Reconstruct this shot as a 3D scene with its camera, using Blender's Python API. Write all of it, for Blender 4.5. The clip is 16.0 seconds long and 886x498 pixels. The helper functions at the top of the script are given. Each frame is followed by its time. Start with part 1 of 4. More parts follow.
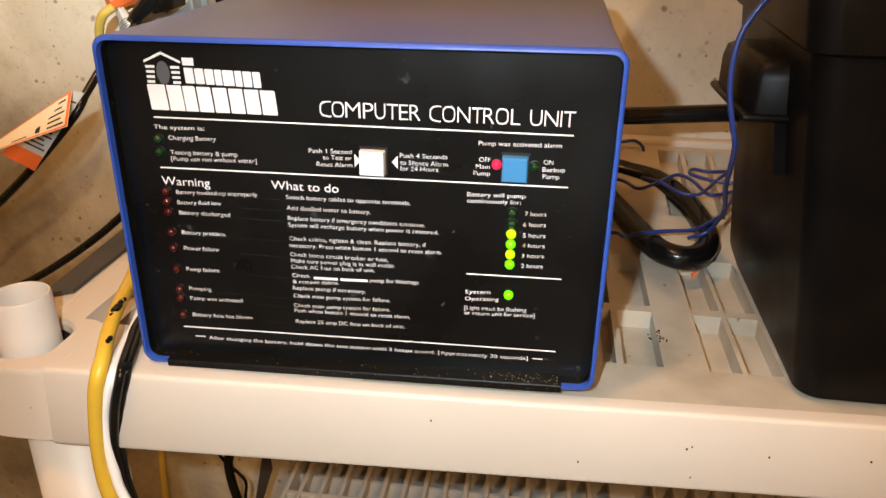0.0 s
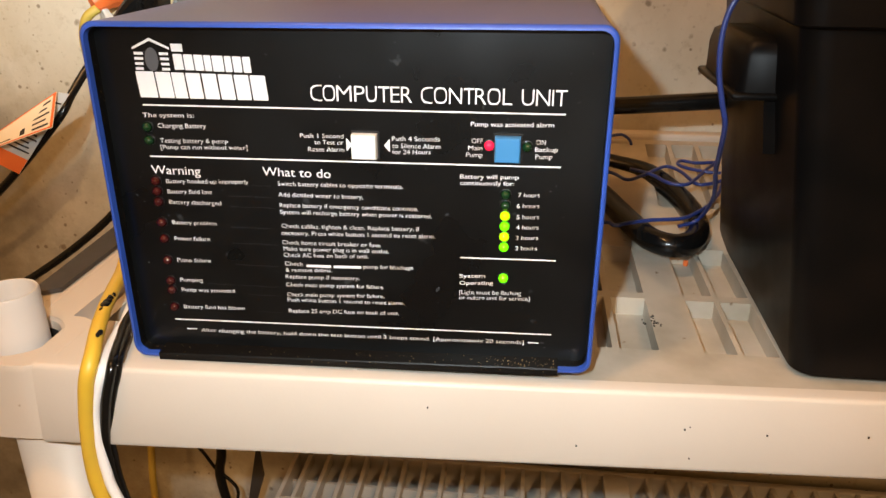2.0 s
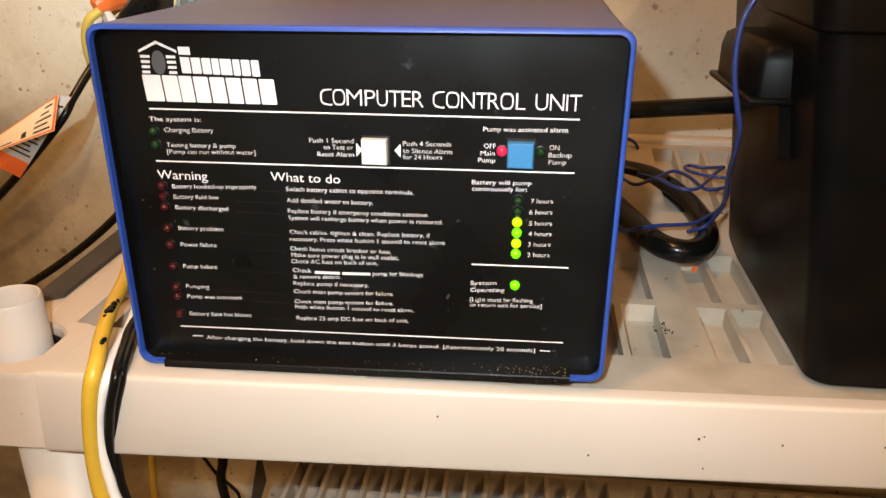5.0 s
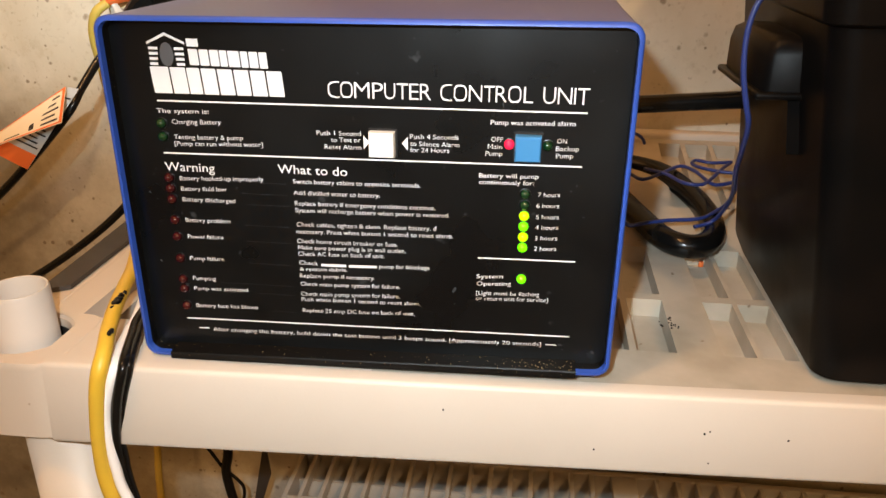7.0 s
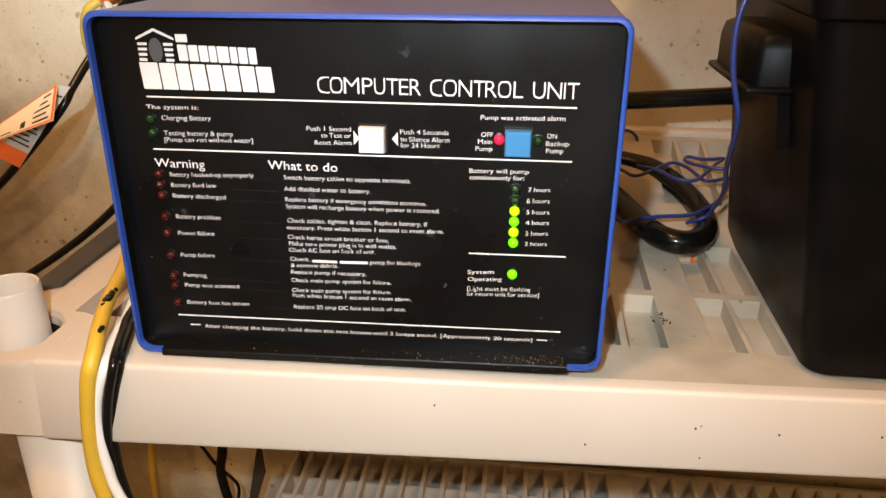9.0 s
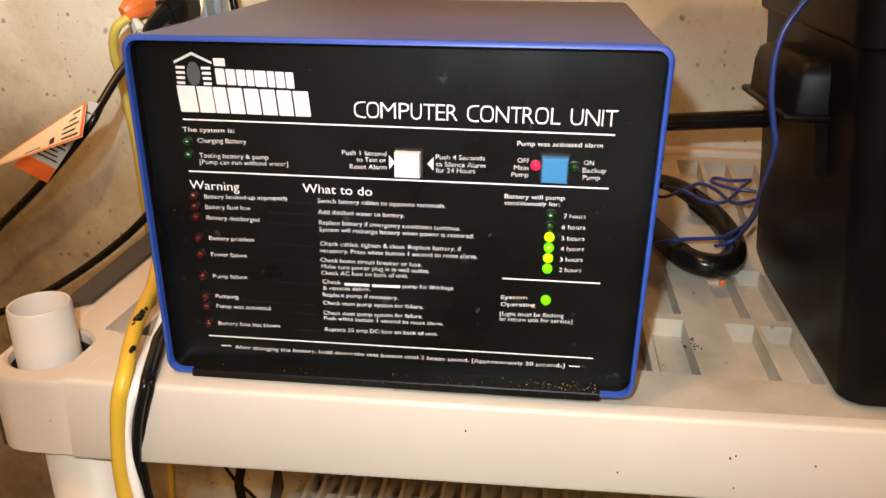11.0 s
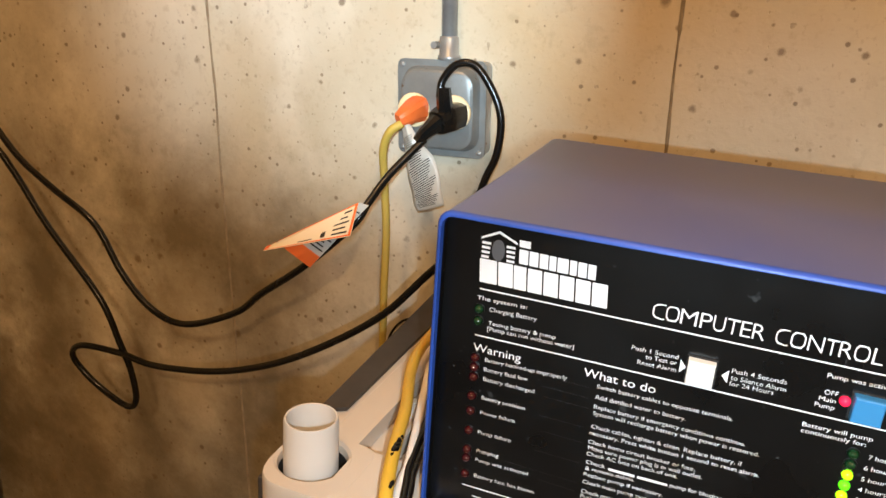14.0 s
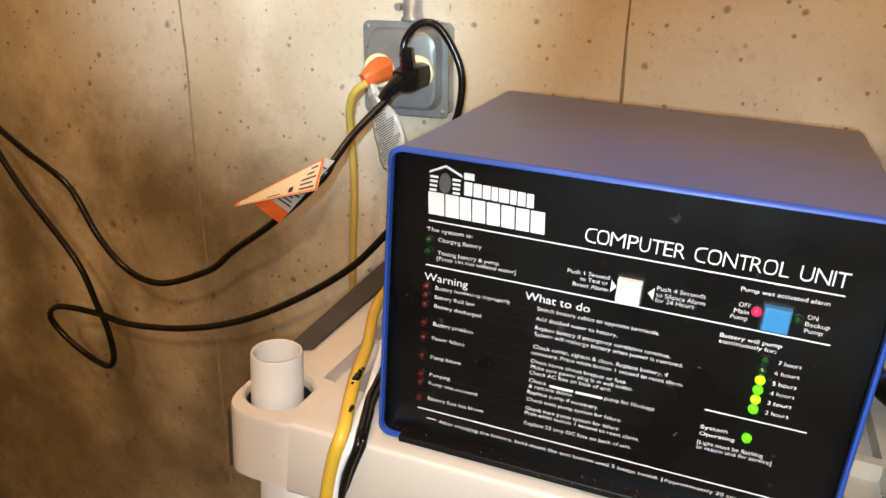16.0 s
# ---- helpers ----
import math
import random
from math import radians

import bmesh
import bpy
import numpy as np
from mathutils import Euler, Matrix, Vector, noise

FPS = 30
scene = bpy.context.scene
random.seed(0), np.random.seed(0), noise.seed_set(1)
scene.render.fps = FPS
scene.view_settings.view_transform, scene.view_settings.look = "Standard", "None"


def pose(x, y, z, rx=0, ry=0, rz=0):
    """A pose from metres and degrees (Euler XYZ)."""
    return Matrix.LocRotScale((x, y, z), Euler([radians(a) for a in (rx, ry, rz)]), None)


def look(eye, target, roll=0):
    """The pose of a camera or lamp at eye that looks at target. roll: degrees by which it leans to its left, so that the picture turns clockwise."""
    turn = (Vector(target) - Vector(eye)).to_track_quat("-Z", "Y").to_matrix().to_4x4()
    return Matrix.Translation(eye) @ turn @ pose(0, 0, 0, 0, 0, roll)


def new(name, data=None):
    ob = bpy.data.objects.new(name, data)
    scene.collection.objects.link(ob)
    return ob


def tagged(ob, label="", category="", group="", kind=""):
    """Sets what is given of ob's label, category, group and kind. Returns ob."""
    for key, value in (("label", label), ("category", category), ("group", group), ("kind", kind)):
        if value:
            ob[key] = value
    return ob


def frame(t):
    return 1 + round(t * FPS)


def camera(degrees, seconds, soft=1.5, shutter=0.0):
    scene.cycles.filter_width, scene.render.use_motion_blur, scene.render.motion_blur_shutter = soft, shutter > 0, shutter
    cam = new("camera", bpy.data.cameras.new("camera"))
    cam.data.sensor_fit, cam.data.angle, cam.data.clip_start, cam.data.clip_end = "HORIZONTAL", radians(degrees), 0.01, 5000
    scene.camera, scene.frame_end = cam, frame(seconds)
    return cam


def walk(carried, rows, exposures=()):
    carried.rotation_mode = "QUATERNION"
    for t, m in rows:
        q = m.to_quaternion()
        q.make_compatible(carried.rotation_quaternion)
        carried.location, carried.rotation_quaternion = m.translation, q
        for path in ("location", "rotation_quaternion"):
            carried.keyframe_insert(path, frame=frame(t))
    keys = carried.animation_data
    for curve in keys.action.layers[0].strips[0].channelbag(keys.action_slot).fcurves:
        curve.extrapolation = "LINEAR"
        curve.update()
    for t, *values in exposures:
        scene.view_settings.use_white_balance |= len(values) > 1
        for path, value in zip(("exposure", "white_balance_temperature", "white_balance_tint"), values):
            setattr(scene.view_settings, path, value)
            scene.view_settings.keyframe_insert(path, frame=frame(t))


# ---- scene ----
cam = camera(61.0, 16.0)
PATH = [
    (0, (0.08832, -0.34234, 1.13098), (-0.15542, 1.47041, 0.32195), 0.838),
    (0.5, (0.08672, -0.33982, 1.12757), (-0.15046, 1.47507, 0.32140), 0.710),
    (1, (0.08465, -0.34171, 1.11902), (-0.14508, 1.47152, 0.30697), 0.626),
    (1.5, (0.08582, -0.34518, 1.11407), (-0.13186, 1.47486, 0.31402), 0.460),
    (2, (0.08526, -0.34712, 1.11666), (-0.12451, 1.48439, 0.34106), 0.180),
    (2.5, (0.08295, -0.34636, 1.11664), (-0.11860, 1.48992, 0.35019), 0.137),
    (3, (0.07999, -0.34383, 1.11669), (-0.12358, 1.49499, 0.35688), 0.209),
    (3.5, (0.07755, -0.34098, 1.11649), (-0.12669, 1.49919, 0.36014), 0.381),
    (6, (0.07825, -0.34219, 1.11553), (-0.12552, 1.48787, 0.33493), 0.280),
    (6.5, (0.07640, -0.34134, 1.11364), (-0.13338, 1.48691, 0.33037), 0.411),
    (7, (0.07710, -0.34216, 1.11545), (-0.13810, 1.48611, 0.33369), 0.503),
    (7.5, (0.08028, -0.34250, 1.11430), (-0.13757, 1.48454, 0.33043), 0.556),
    (8, (0.08422, -0.34247, 1.11491), (-0.13037, 1.48513, 0.33144), 0.611),
    (8.5, (0.08199, -0.34280, 1.11292), (-0.12291, 1.48490, 0.32710), 0.460),
    (11, (0.06845, -0.33973, 1.11953), (-0.16823, 1.49582, 0.36142), 0.675),
    (11.5, (0.04354, -0.35410, 1.11693), (-0.26177, 1.46108, 0.33468), 1.387),
    (11.8, (0.02262, -0.34917, 1.15604), (-0.43086, 1.45239, 0.41528), 2.135),
    (12, (0.02037, -0.33310, 1.17845), (-0.53800, 1.45431, 0.47603), 2.327),
    (12.5, (0.01723, -0.32721, 1.18840), (-0.64553, 1.44657, 0.54464), 3.334),
    (13, (0.01462, -0.32827, 1.18617), (-0.66993, 1.43564, 0.53810), 3.375),
    (13.5, (0.00943, -0.33065, 1.18533), (-0.67070, 1.42898, 0.52114), 3.638),
    (14, (0.00824, -0.33313, 1.18391), (-0.68514, 1.41712, 0.50874), 3.912),
    (14.5, (0.01049, -0.33923, 1.18145), (-0.70302, 1.39894, 0.49613), 3.847),
    (15, (0.01114, -0.34154, 1.17614), (-0.71741, 1.38167, 0.46921), 3.939),
    (15.5, (0.01529, -0.34979, 1.17468), (-0.70471, 1.37490, 0.46263), 4.002),
    (16, (0.03809, -0.35871, 1.17079), (-0.60347, 1.39380, 0.45169), 3.852),
]
walk(cam, [(t, look(eye, target, roll)) for t, eye, target, roll in PATH], [(0.0, -0.19, 6300, 7), (11.0, -0.19, 6300, 7), (12.2, -0.15, 5800, 3), (16.0, -0.15, 5800, 3)])

# ---- light ----
world = bpy.data.worlds.new("basement_gloom")
world.use_nodes = True
world.node_tree.nodes["Background"].inputs[0].default_value = (1.0, 0.62, 0.3, 1)
world.node_tree.nodes["Background"].inputs[1].default_value = 0.05
scene.world = world


def bulb(name, at, power, colour, radius):
    data = bpy.data.lights.new(name, "POINT")
    data.energy, data.color, data.shadow_soft_size = power, colour, radius
    ob = new(name, data)
    ob.location = at
    return ob


WARM = (1.0, 0.54, 0.22)
# ceiling bulb at the left, placed by the control unit's shadow
bulb("warm_overhead_light", (-0.33, -0.42, 2.30), 38, WARM, 0.04)
# added fill from the front right; no lamp is seen there
bulb("warm_overhead_light", (0.8, -1.6, 2.25), 74, (1.0, 0.60, 0.28), 0.04)


def torch(power, degrees, at, target):
    data = bpy.data.lights.new("torch_light", "SPOT")
    data.energy, data.color, data.shadow_soft_size, data.spot_size, data.spot_blend = power, (0.86, 0.95, 1.0), 0.006, radians(degrees), 1.0
    new("torch_light", data).matrix_world = look(at, target)


# the hand torch beside the camera: its wide spill, and its beam on the wall
torch(13.0, 90, (0.040, -0.362, 1.165), (0.045, -0.03, 0.90))
torch(37.0, 43, (0.005, -0.340, 1.205), (-0.385, 0.365, 1.17))
scene.view_settings.exposure = 0.0


# ---- materials ----
def material(name, colour, rough=0.5, metal=0.0, second=None, scale=20.0, mix=0.5, bump=0.0, bump_scale=200.0, coat=0.0, emit=0.0, spots=None, spot_scale=60.0, spot_size=0.12):
    m = bpy.data.materials.new(name)
    m.use_nodes = True
    nodes, links = m.node_tree.nodes, m.node_tree.links
    b = nodes["Principled BSDF"]
    b.inputs["Base Color"].default_value = (*colour, 1)
    b.inputs["Roughness"].default_value, b.inputs["Metallic"].default_value = rough, metal
    b.inputs["Coat Weight"].default_value = coat
    place = nodes.new("ShaderNodeTexCoord").outputs["Object"]
    out = None
    if second:
        n = nodes.new("ShaderNodeTexNoise")
        n.inputs["Scale"].default_value, n.inputs["Detail"].default_value = scale, 6
        links.new(place, n.inputs["Vector"])
        ramp = nodes.new("ShaderNodeMapRange")
        ramp.inputs[1].default_value, ramp.inputs[2].default_value = 0.35, 0.68
        ramp.inputs[4].default_value = mix
        links.new(n.outputs["Fac"], ramp.inputs[0])
        mx = nodes.new("ShaderNodeMixRGB")
        mx.inputs[1].default_value, mx.inputs[2].default_value = (*colour, 1), (*second, 1)
        links.new(ramp.outputs[0], mx.inputs[0])
        out = mx.outputs[0]
        rr = nodes.new("ShaderNodeMapRange")
        rr.inputs[3].default_value, rr.inputs[4].default_value = max(0.03, rough - 0.07), min(1, rough + 0.12)
        links.new(n.outputs["Fac"], rr.inputs[0])
        links.new(rr.outputs[0], b.inputs["Roughness"])
    if spots:
        v = nodes.new("ShaderNodeTexNoise")
        v.inputs["Scale"].default_value, v.inputs["Detail"].default_value = spot_scale, 3
        links.new(place, v.inputs["Vector"])
        st = nodes.new("ShaderNodeMapRange")
        st.inputs[1].default_value, st.inputs[2].default_value = 0.72 - spot_size, 0.76 - spot_size
        links.new(v.outputs["Fac"], st.inputs[0])
        mx = nodes.new("ShaderNodeMixRGB")
        mx.inputs[1].default_value, mx.inputs[2].default_value = (*colour, 1), (*spots, 1)
        if out:
            links.new(out, mx.inputs[1])
        links.new(st.outputs[0], mx.inputs[0])
        out = mx.outputs[0]
    if out:
        links.new(out, b.inputs["Base Color"])
    if bump:
        n = nodes.new("ShaderNodeTexNoise")
        n.inputs["Scale"].default_value, n.inputs["Detail"].default_value = bump_scale, 4
        links.new(place, n.inputs["Vector"])
        bp = nodes.new("ShaderNodeBump")
        bp.inputs["Strength"].default_value, bp.inputs["Distance"].default_value = bump, 0.001
        links.new(n.outputs["Fac"], bp.inputs["Height"])
        links.new(bp.outputs[0], b.inputs["Normal"])
    if emit:
        b.inputs["Emission Color"].default_value = (*colour, 1)
        b.inputs["Emission Strength"].default_value = emit
    return m


def concrete():
    """Poured wall: pale buff, clouded, with pits and brown damp stains, some doubling as shade."""
    m = material("concrete", (0.62, 0.55, 0.42), 0.45)
    nodes, links = m.node_tree.nodes, m.node_tree.links
    b = nodes["Principled BSDF"]
    place = nodes.new("ShaderNodeTexCoord").outputs["Object"]

    def layer(below, colour, scale, low, high, amount, detail=5, stretch=(1, 1, 1), rough=0.5):
        mp = nodes.new("ShaderNodeMapping")
        mp.inputs["Scale"].default_value = stretch
        links.new(place, mp.inputs["Vector"])
        n = nodes.new("ShaderNodeTexNoise")
        n.inputs["Scale"].default_value, n.inputs["Detail"].default_value, n.inputs["Roughness"].default_value = scale, detail, rough
        links.new(mp.outputs[0], n.inputs["Vector"])
        r = nodes.new("ShaderNodeMapRange")
        r.inputs[1].default_value, r.inputs[2].default_value, r.inputs[4].default_value = low, high, amount
        links.new(n.outputs["Fac"], r.inputs[0])
        mx = nodes.new("ShaderNodeMixRGB")
        mx.inputs[2].default_value = (*colour, 1)
        links.new(r.outputs[0], mx.inputs[0])
        if below is None:
            mx.inputs[1].default_value = (0.61, 0.57, 0.46, 1)
        else:
            links.new(below, mx.inputs[1])
        return mx.outputs[0], r.outputs[0]

    c, _ = layer(None, (0.47, 0.40, 0.28), 4.5, 0.40, 0.66, 0.8, 8)
    c, _ = layer(c, (0.76, 0.71, 0.60), 7.0, 0.47, 0.68, 0.75, 8, (1, 1, 0.6))
    c, _ = layer(c, (0.50, 0.34, 0.13), 3.0, 0.55, 0.72, 0.45, 6)
    c, _ = layer(c, (0.22, 0.17, 0.10), 2.3, 0.56, 0.74, 0.6, 9, (1.0, 1, 0.45), 0.6)
    # damp stains below the joint, mottled, running down; low left ones paint shade too
    for at, size, amount in (((-0.60, 0.365, 0.86), (0.22, 1, 0.13), 0.9), ((-0.49, 0.365, 0.68), (0.07, 1, 0.24), 0.85), ((-0.86, 0.365, 0.74), (0.11, 1, 0.40), 0.9), ((-0.70, 0.365, 0.62), (0.06, 1, 0.26), 0.8), ((-0.36, 0.365, 0.62), (0.12, 1, 0.16), 0.7), ((-0.66, 0.365, 0.45), (0.45, 1, 0.22), 0.8), ((-1.00, 0.365, 0.50), (0.07, 1, 0.55), 0.9), ((-0.90, 0.365, 0.36), (0.16, 1, 0.25), 0.85), ((-0.54, 0.365, 0.60), (0.05, 1, 0.30), 0.7)):
        mp = nodes.new("ShaderNodeMapping")
        mp.vector_type = "TEXTURE"
        mp.inputs["Location"].default_value, mp.inputs["Scale"].default_value = at, size
        links.new(place, mp.inputs["Vector"])
        ball = nodes.new("ShaderNodeVectorMath")
        ball.operation = "LENGTH"
        links.new(mp.outputs[0], ball.inputs[0])
        n = nodes.new("ShaderNodeTexNoise")
        n.inputs["Scale"].default_value, n.inputs["Detail"].default_value, n.inputs["Roughness"].default_value = 13, 10, 0.68
        links.new(place, n.inputs["Vector"])
        grow = nodes.new("ShaderNodeMath")
        grow.operation = "MULTIPLY_ADD"
        grow.inputs[1].default_value = -1.7
        links.new(n.outputs["Fac"], grow.inputs[0])
        links.new(ball.outputs["Value"], grow.inputs[2])
        r = nodes.new("ShaderNodeMapRange")
        r.inputs[1].default_value, r.inputs[2].default_value, r.inputs[3].default_value, r.inputs[4].default_value = -0.80, 0.40, amount, 0.0
        links.new(grow.outputs[0], r.inputs[0])
        mx = nodes.new("ShaderNodeMixRGB")
        mx.inputs[2].default_value = (0.14, 0.11, 0.065, 1)
        links.new(r.outputs[0], mx.inputs[0])
        links.new(c, mx.inputs[1])
        c = mx.outputs[0]
    c, _ = layer(c, (0.26, 0.19, 0.10), 38, 0.58, 0.74, 0.34, 7, (1, 1, 0.75), 0.65)
    c, _ = layer(c, (0.30, 0.22, 0.12), 75, 0.60, 0.74, 0.25, 4)
    c, _ = layer(c, (0.25, 0.18, 0.10), 190, 0.60, 0.74, 0.22, 3)
    c, pits = layer(c, (0.14, 0.10, 0.06), 150, 0.70, 0.76, 0.45, 2, (1, 1, 0.7))
    # round air holes, some cells only, their rims uneven
    wob = nodes.new("ShaderNodeTexNoise")
    wob.inputs["Scale"].default_value, wob.inputs["Detail"].default_value = 240, 3
    links.new(place, wob.inputs["Vector"])
    for scale, high in ((48, 0.24), (105, 0.28), (26, 0.19)):
        vor = nodes.new("ShaderNodeTexVoronoi")
        vor.inputs["Scale"].default_value = scale
        links.new(place, vor.inputs["Vector"])
        pick = nodes.new("ShaderNodeSeparateColor")
        links.new(vor.outputs["Color"], pick.inputs[0])
        size = nodes.new("ShaderNodeMapRange")
        size.inputs[1].default_value, size.inputs[2].default_value, size.inputs[3].default_value, size.inputs[4].default_value = 0.45, 1.0, -0.05, high
        links.new(pick.outputs[0], size.inputs[0])
        edge = nodes.new("ShaderNodeMath")
        edge.operation = "MULTIPLY_ADD"
        edge.inputs[1].default_value = 0.16
        links.new(wob.outputs["Fac"], edge.inputs[0])
        links.new(vor.outputs["Distance"], edge.inputs[2])
        gap = nodes.new("ShaderNodeMath")
        gap.operation = "SUBTRACT"
        links.new(size.outputs[0], gap.inputs[0])
        links.new(edge.outputs[0], gap.inputs[1])
        soft = nodes.new("ShaderNodeMapRange")
        soft.inputs[1].default_value, soft.inputs[2].default_value, soft.inputs[4].default_value = -0.08, 0.02, 0.75
        links.new(gap.outputs[0], soft.inputs[0])
        mx = nodes.new("ShaderNodeMixRGB")
        mx.inputs[2].default_value = (0.15, 0.10, 0.05, 1)
        links.new(soft.outputs[0], mx.inputs[0])
        links.new(c, mx.inputs[1])
        c = mx.outputs[0]
    links.new(c, b.inputs["Base Color"])
    n = nodes.new("ShaderNodeTexNoise")
    n.inputs["Scale"].default_value, n.inputs["Detail"].default_value = 130, 6
    links.new(place, n.inputs["Vector"])
    sub = nodes.new("ShaderNodeMath")
    sub.operation = "SUBTRACT"
    links.new(n.outputs["Fac"], sub.inputs[0])
    links.new(pits, sub.inputs[1])
    bp = nodes.new("ShaderNodeBump")
    bp.inputs["Strength"].default_value, bp.inputs["Distance"].default_value = 0.35, 0.0012
    links.new(sub.outputs[0], bp.inputs["Height"])
    links.new(bp.outputs[0], b.inputs["Normal"])
    return m


CONCRETE = concrete()
FLOOR = material("grey_floor_paint", (0.22, 0.20, 0.17), 0.6, second=(0.12, 0.11, 0.09), scale=6, bump=0.3)
JOIST = material("joist_wood", (0.32, 0.22, 0.12), 0.7, second=(0.2, 0.13, 0.07), scale=8, bump=0.3)
BLUE_EDGE = material("blue_enamel_edge", (0.030, 0.085, 0.42), 0.38, second=(0.022, 0.06, 0.33), scale=30, mix=0.5, bump=0.1, bump_scale=700)
BLUE_PAINT = material("dusty_blue_enamel", (0.085, 0.115, 0.34), 0.42, second=(0.145, 0.165, 0.32), scale=7, mix=0.8, bump=0.12, bump_scale=900)
PANEL = material("black_panel", (0.0024, 0.0027, 0.0029), 0.27, second=(0.0065, 0.0072, 0.0075), scale=14, mix=0.8, bump=0.03, bump_scale=500, spots=(0.030, 0.032, 0.033), spot_scale=70, spot_size=0.035)
PANEL.node_tree.nodes["Principled BSDF"].inputs["Specular IOR Level"].default_value = 0.34
INK = material("white_ink", (0.78, 0.78, 0.78), 0.5)
LEADER = material("grey_ink", (0.09, 0.09, 0.095), 0.5)
BLACK_STEEL_AND_SHADE = material("black_base_metal_and_shade", (0.003, 0.003, 0.003), 0.42, second=(0.007, 0.0055, 0.004), scale=120, mix=0.5, spots=(0.30, 0.22, 0.10), spot_scale=700, spot_size=0.02)
BLACK_STEEL_AND_SHADE.node_tree.nodes["Principled BSDF"].inputs["Specular IOR Level"].default_value = 0.2
WHITE_KEY = material("white_button_plastic", (0.80, 0.79, 0.74), 0.35)
BLUE_KEY = material("light_blue_button_plastic", (0.045, 0.20, 0.42), 0.38)
SHELF = material("ivory_shelf_resin", (0.59, 0.53, 0.455), 0.42, second=(0.53, 0.475, 0.40), scale=9, mix=0.6, bump=0.06, bump_scale=500, spots=(0.33, 0.25, 0.16), spot_scale=85, spot_size=-0.03)
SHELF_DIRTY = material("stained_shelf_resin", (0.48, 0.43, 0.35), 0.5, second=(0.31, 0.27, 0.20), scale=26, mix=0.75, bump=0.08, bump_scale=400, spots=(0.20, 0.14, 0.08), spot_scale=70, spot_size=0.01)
POST = material("white_post_plastic", (0.62, 0.60, 0.57), 0.35, second=(0.56, 0.54, 0.50), scale=14, mix=0.5)
GREY_STRIP = material("dark_grey_strip", (0.045, 0.037, 0.031), 0.55, second=(0.03, 0.025, 0.021), scale=40, mix=0.6)
BATTERY = material("black_battery_plastic", (0.003, 0.003, 0.003), 0.36, second=(0.007, 0.005, 0.004), scale=30, mix=0.7, bump=0.06, bump_scale=700)
BATTERY.node_tree.nodes["Principled BSDF"].inputs["Specular IOR Level"].default_value = 0.12
CORD = material("black_cord_rubber", (0.004, 0.004, 0.004), 0.22, second=(0.008, 0.008, 0.007), scale=50, bump=0.05)
CORD.node_tree.nodes["Principled BSDF"].inputs["Specular IOR Level"].default_value = 0.32
YELLOW = material("yellow_cord_vinyl", (0.66, 0.42, 0.035), 0.42, second=(0.52, 0.34, 0.05), scale=35, mix=0.6)
OLD_YELLOW = material("dull_yellow_cord_vinyl", (0.50, 0.36, 0.06), 0.5, second=(0.40, 0.30, 0.07), scale=30, mix=0.6)
WHITE_CORD = material("white_cord_vinyl", (0.82, 0.80, 0.77), 0.4)
BLUE_WIRE = material("dark_blue_wire", (0.022, 0.040, 0.19), 0.35)
ORANGE = material("orange_plug_vinyl", (0.75, 0.16, 0.03), 0.4, second=(0.6, 0.12, 0.03), scale=60)
CREAM = material("cream_socket", (0.80, 0.66, 0.40), 0.4)
STEEL = material("galvanised_steel", (0.42, 0.44, 0.45), 0.36, 0.60, second=(0.26, 0.27, 0.27), scale=34, mix=0.8, bump=0.08, spots=(0.18, 0.11, 0.06), spot_scale=110, spot_size=0.04)
STEEL_DULL = material("dull_zinc_cover", (0.30, 0.33, 0.34), 0.40, 0.60, second=(0.17, 0.185, 0.19), scale=26, mix=0.8, bump=0.07, spots=(0.16, 0.12, 0.08), spot_scale=90, spot_size=0.03)
TAG_PAPER = material("cream_tag_card", (0.82, 0.68, 0.46), 0.6)
TAG_SILVER = material("silver_tag_card", (0.52, 0.52, 0.50), 0.4)
TAG_ORANGE = material("orange_tag_print", (0.80, 0.16, 0.03), 0.5)
TAG_INK = material("black_tag_print", (0.03, 0.025, 0.02), 0.6)
TAG_CLEAR = material("milky_tag_film", (0.46, 0.44, 0.39), 0.3)
LED_RED_OFF = material("unlit_red_lens", (0.035, 0.003, 0.004), 0.15, coat=0.5)
LED_GREEN_OFF = material("unlit_green_lens", (0.004, 0.028, 0.008), 0.15, coat=0.5)
LED_RED_ON = material("lit_red_lens", (0.85, 0.015, 0.06), 0.2, emit=0.7)
LED_GREEN_ON = material("lit_green_lens", (0.16, 1.0, 0.0), 0.2, emit=1.0)
LED_LIME_ON = material("lit_lime_lens", (0.50, 1.0, 0.0), 0.2, emit=1.0)
# also paints the shade in the post hole and round the buttons
DARK = material("dark_hollow", (0.01, 0.009, 0.008), 0.8)


# ---- builders ----
def link(name, bm, mat, parent=None, label="", smooth=False):
    me = bpy.data.meshes.new(name)
    bmesh.ops.recalc_face_normals(bm, faces=bm.faces)
    if smooth:
        for f in bm.faces:
            f.smooth = True
    bm.to_mesh(me)
    bm.free()
    me.materials.append(mat)
    ob = new(name, me)
    if parent:
        ob.parent = parent
    if label:
        ob["label"] = label
    return ob


def part(name, bm, mat, parent, label="", smooth=False):
    return link(name, bm, mat, parent, label, smooth)


def thing(name, label, category, group="", kind=""):
    return tagged(new(name), label, category, group, kind)


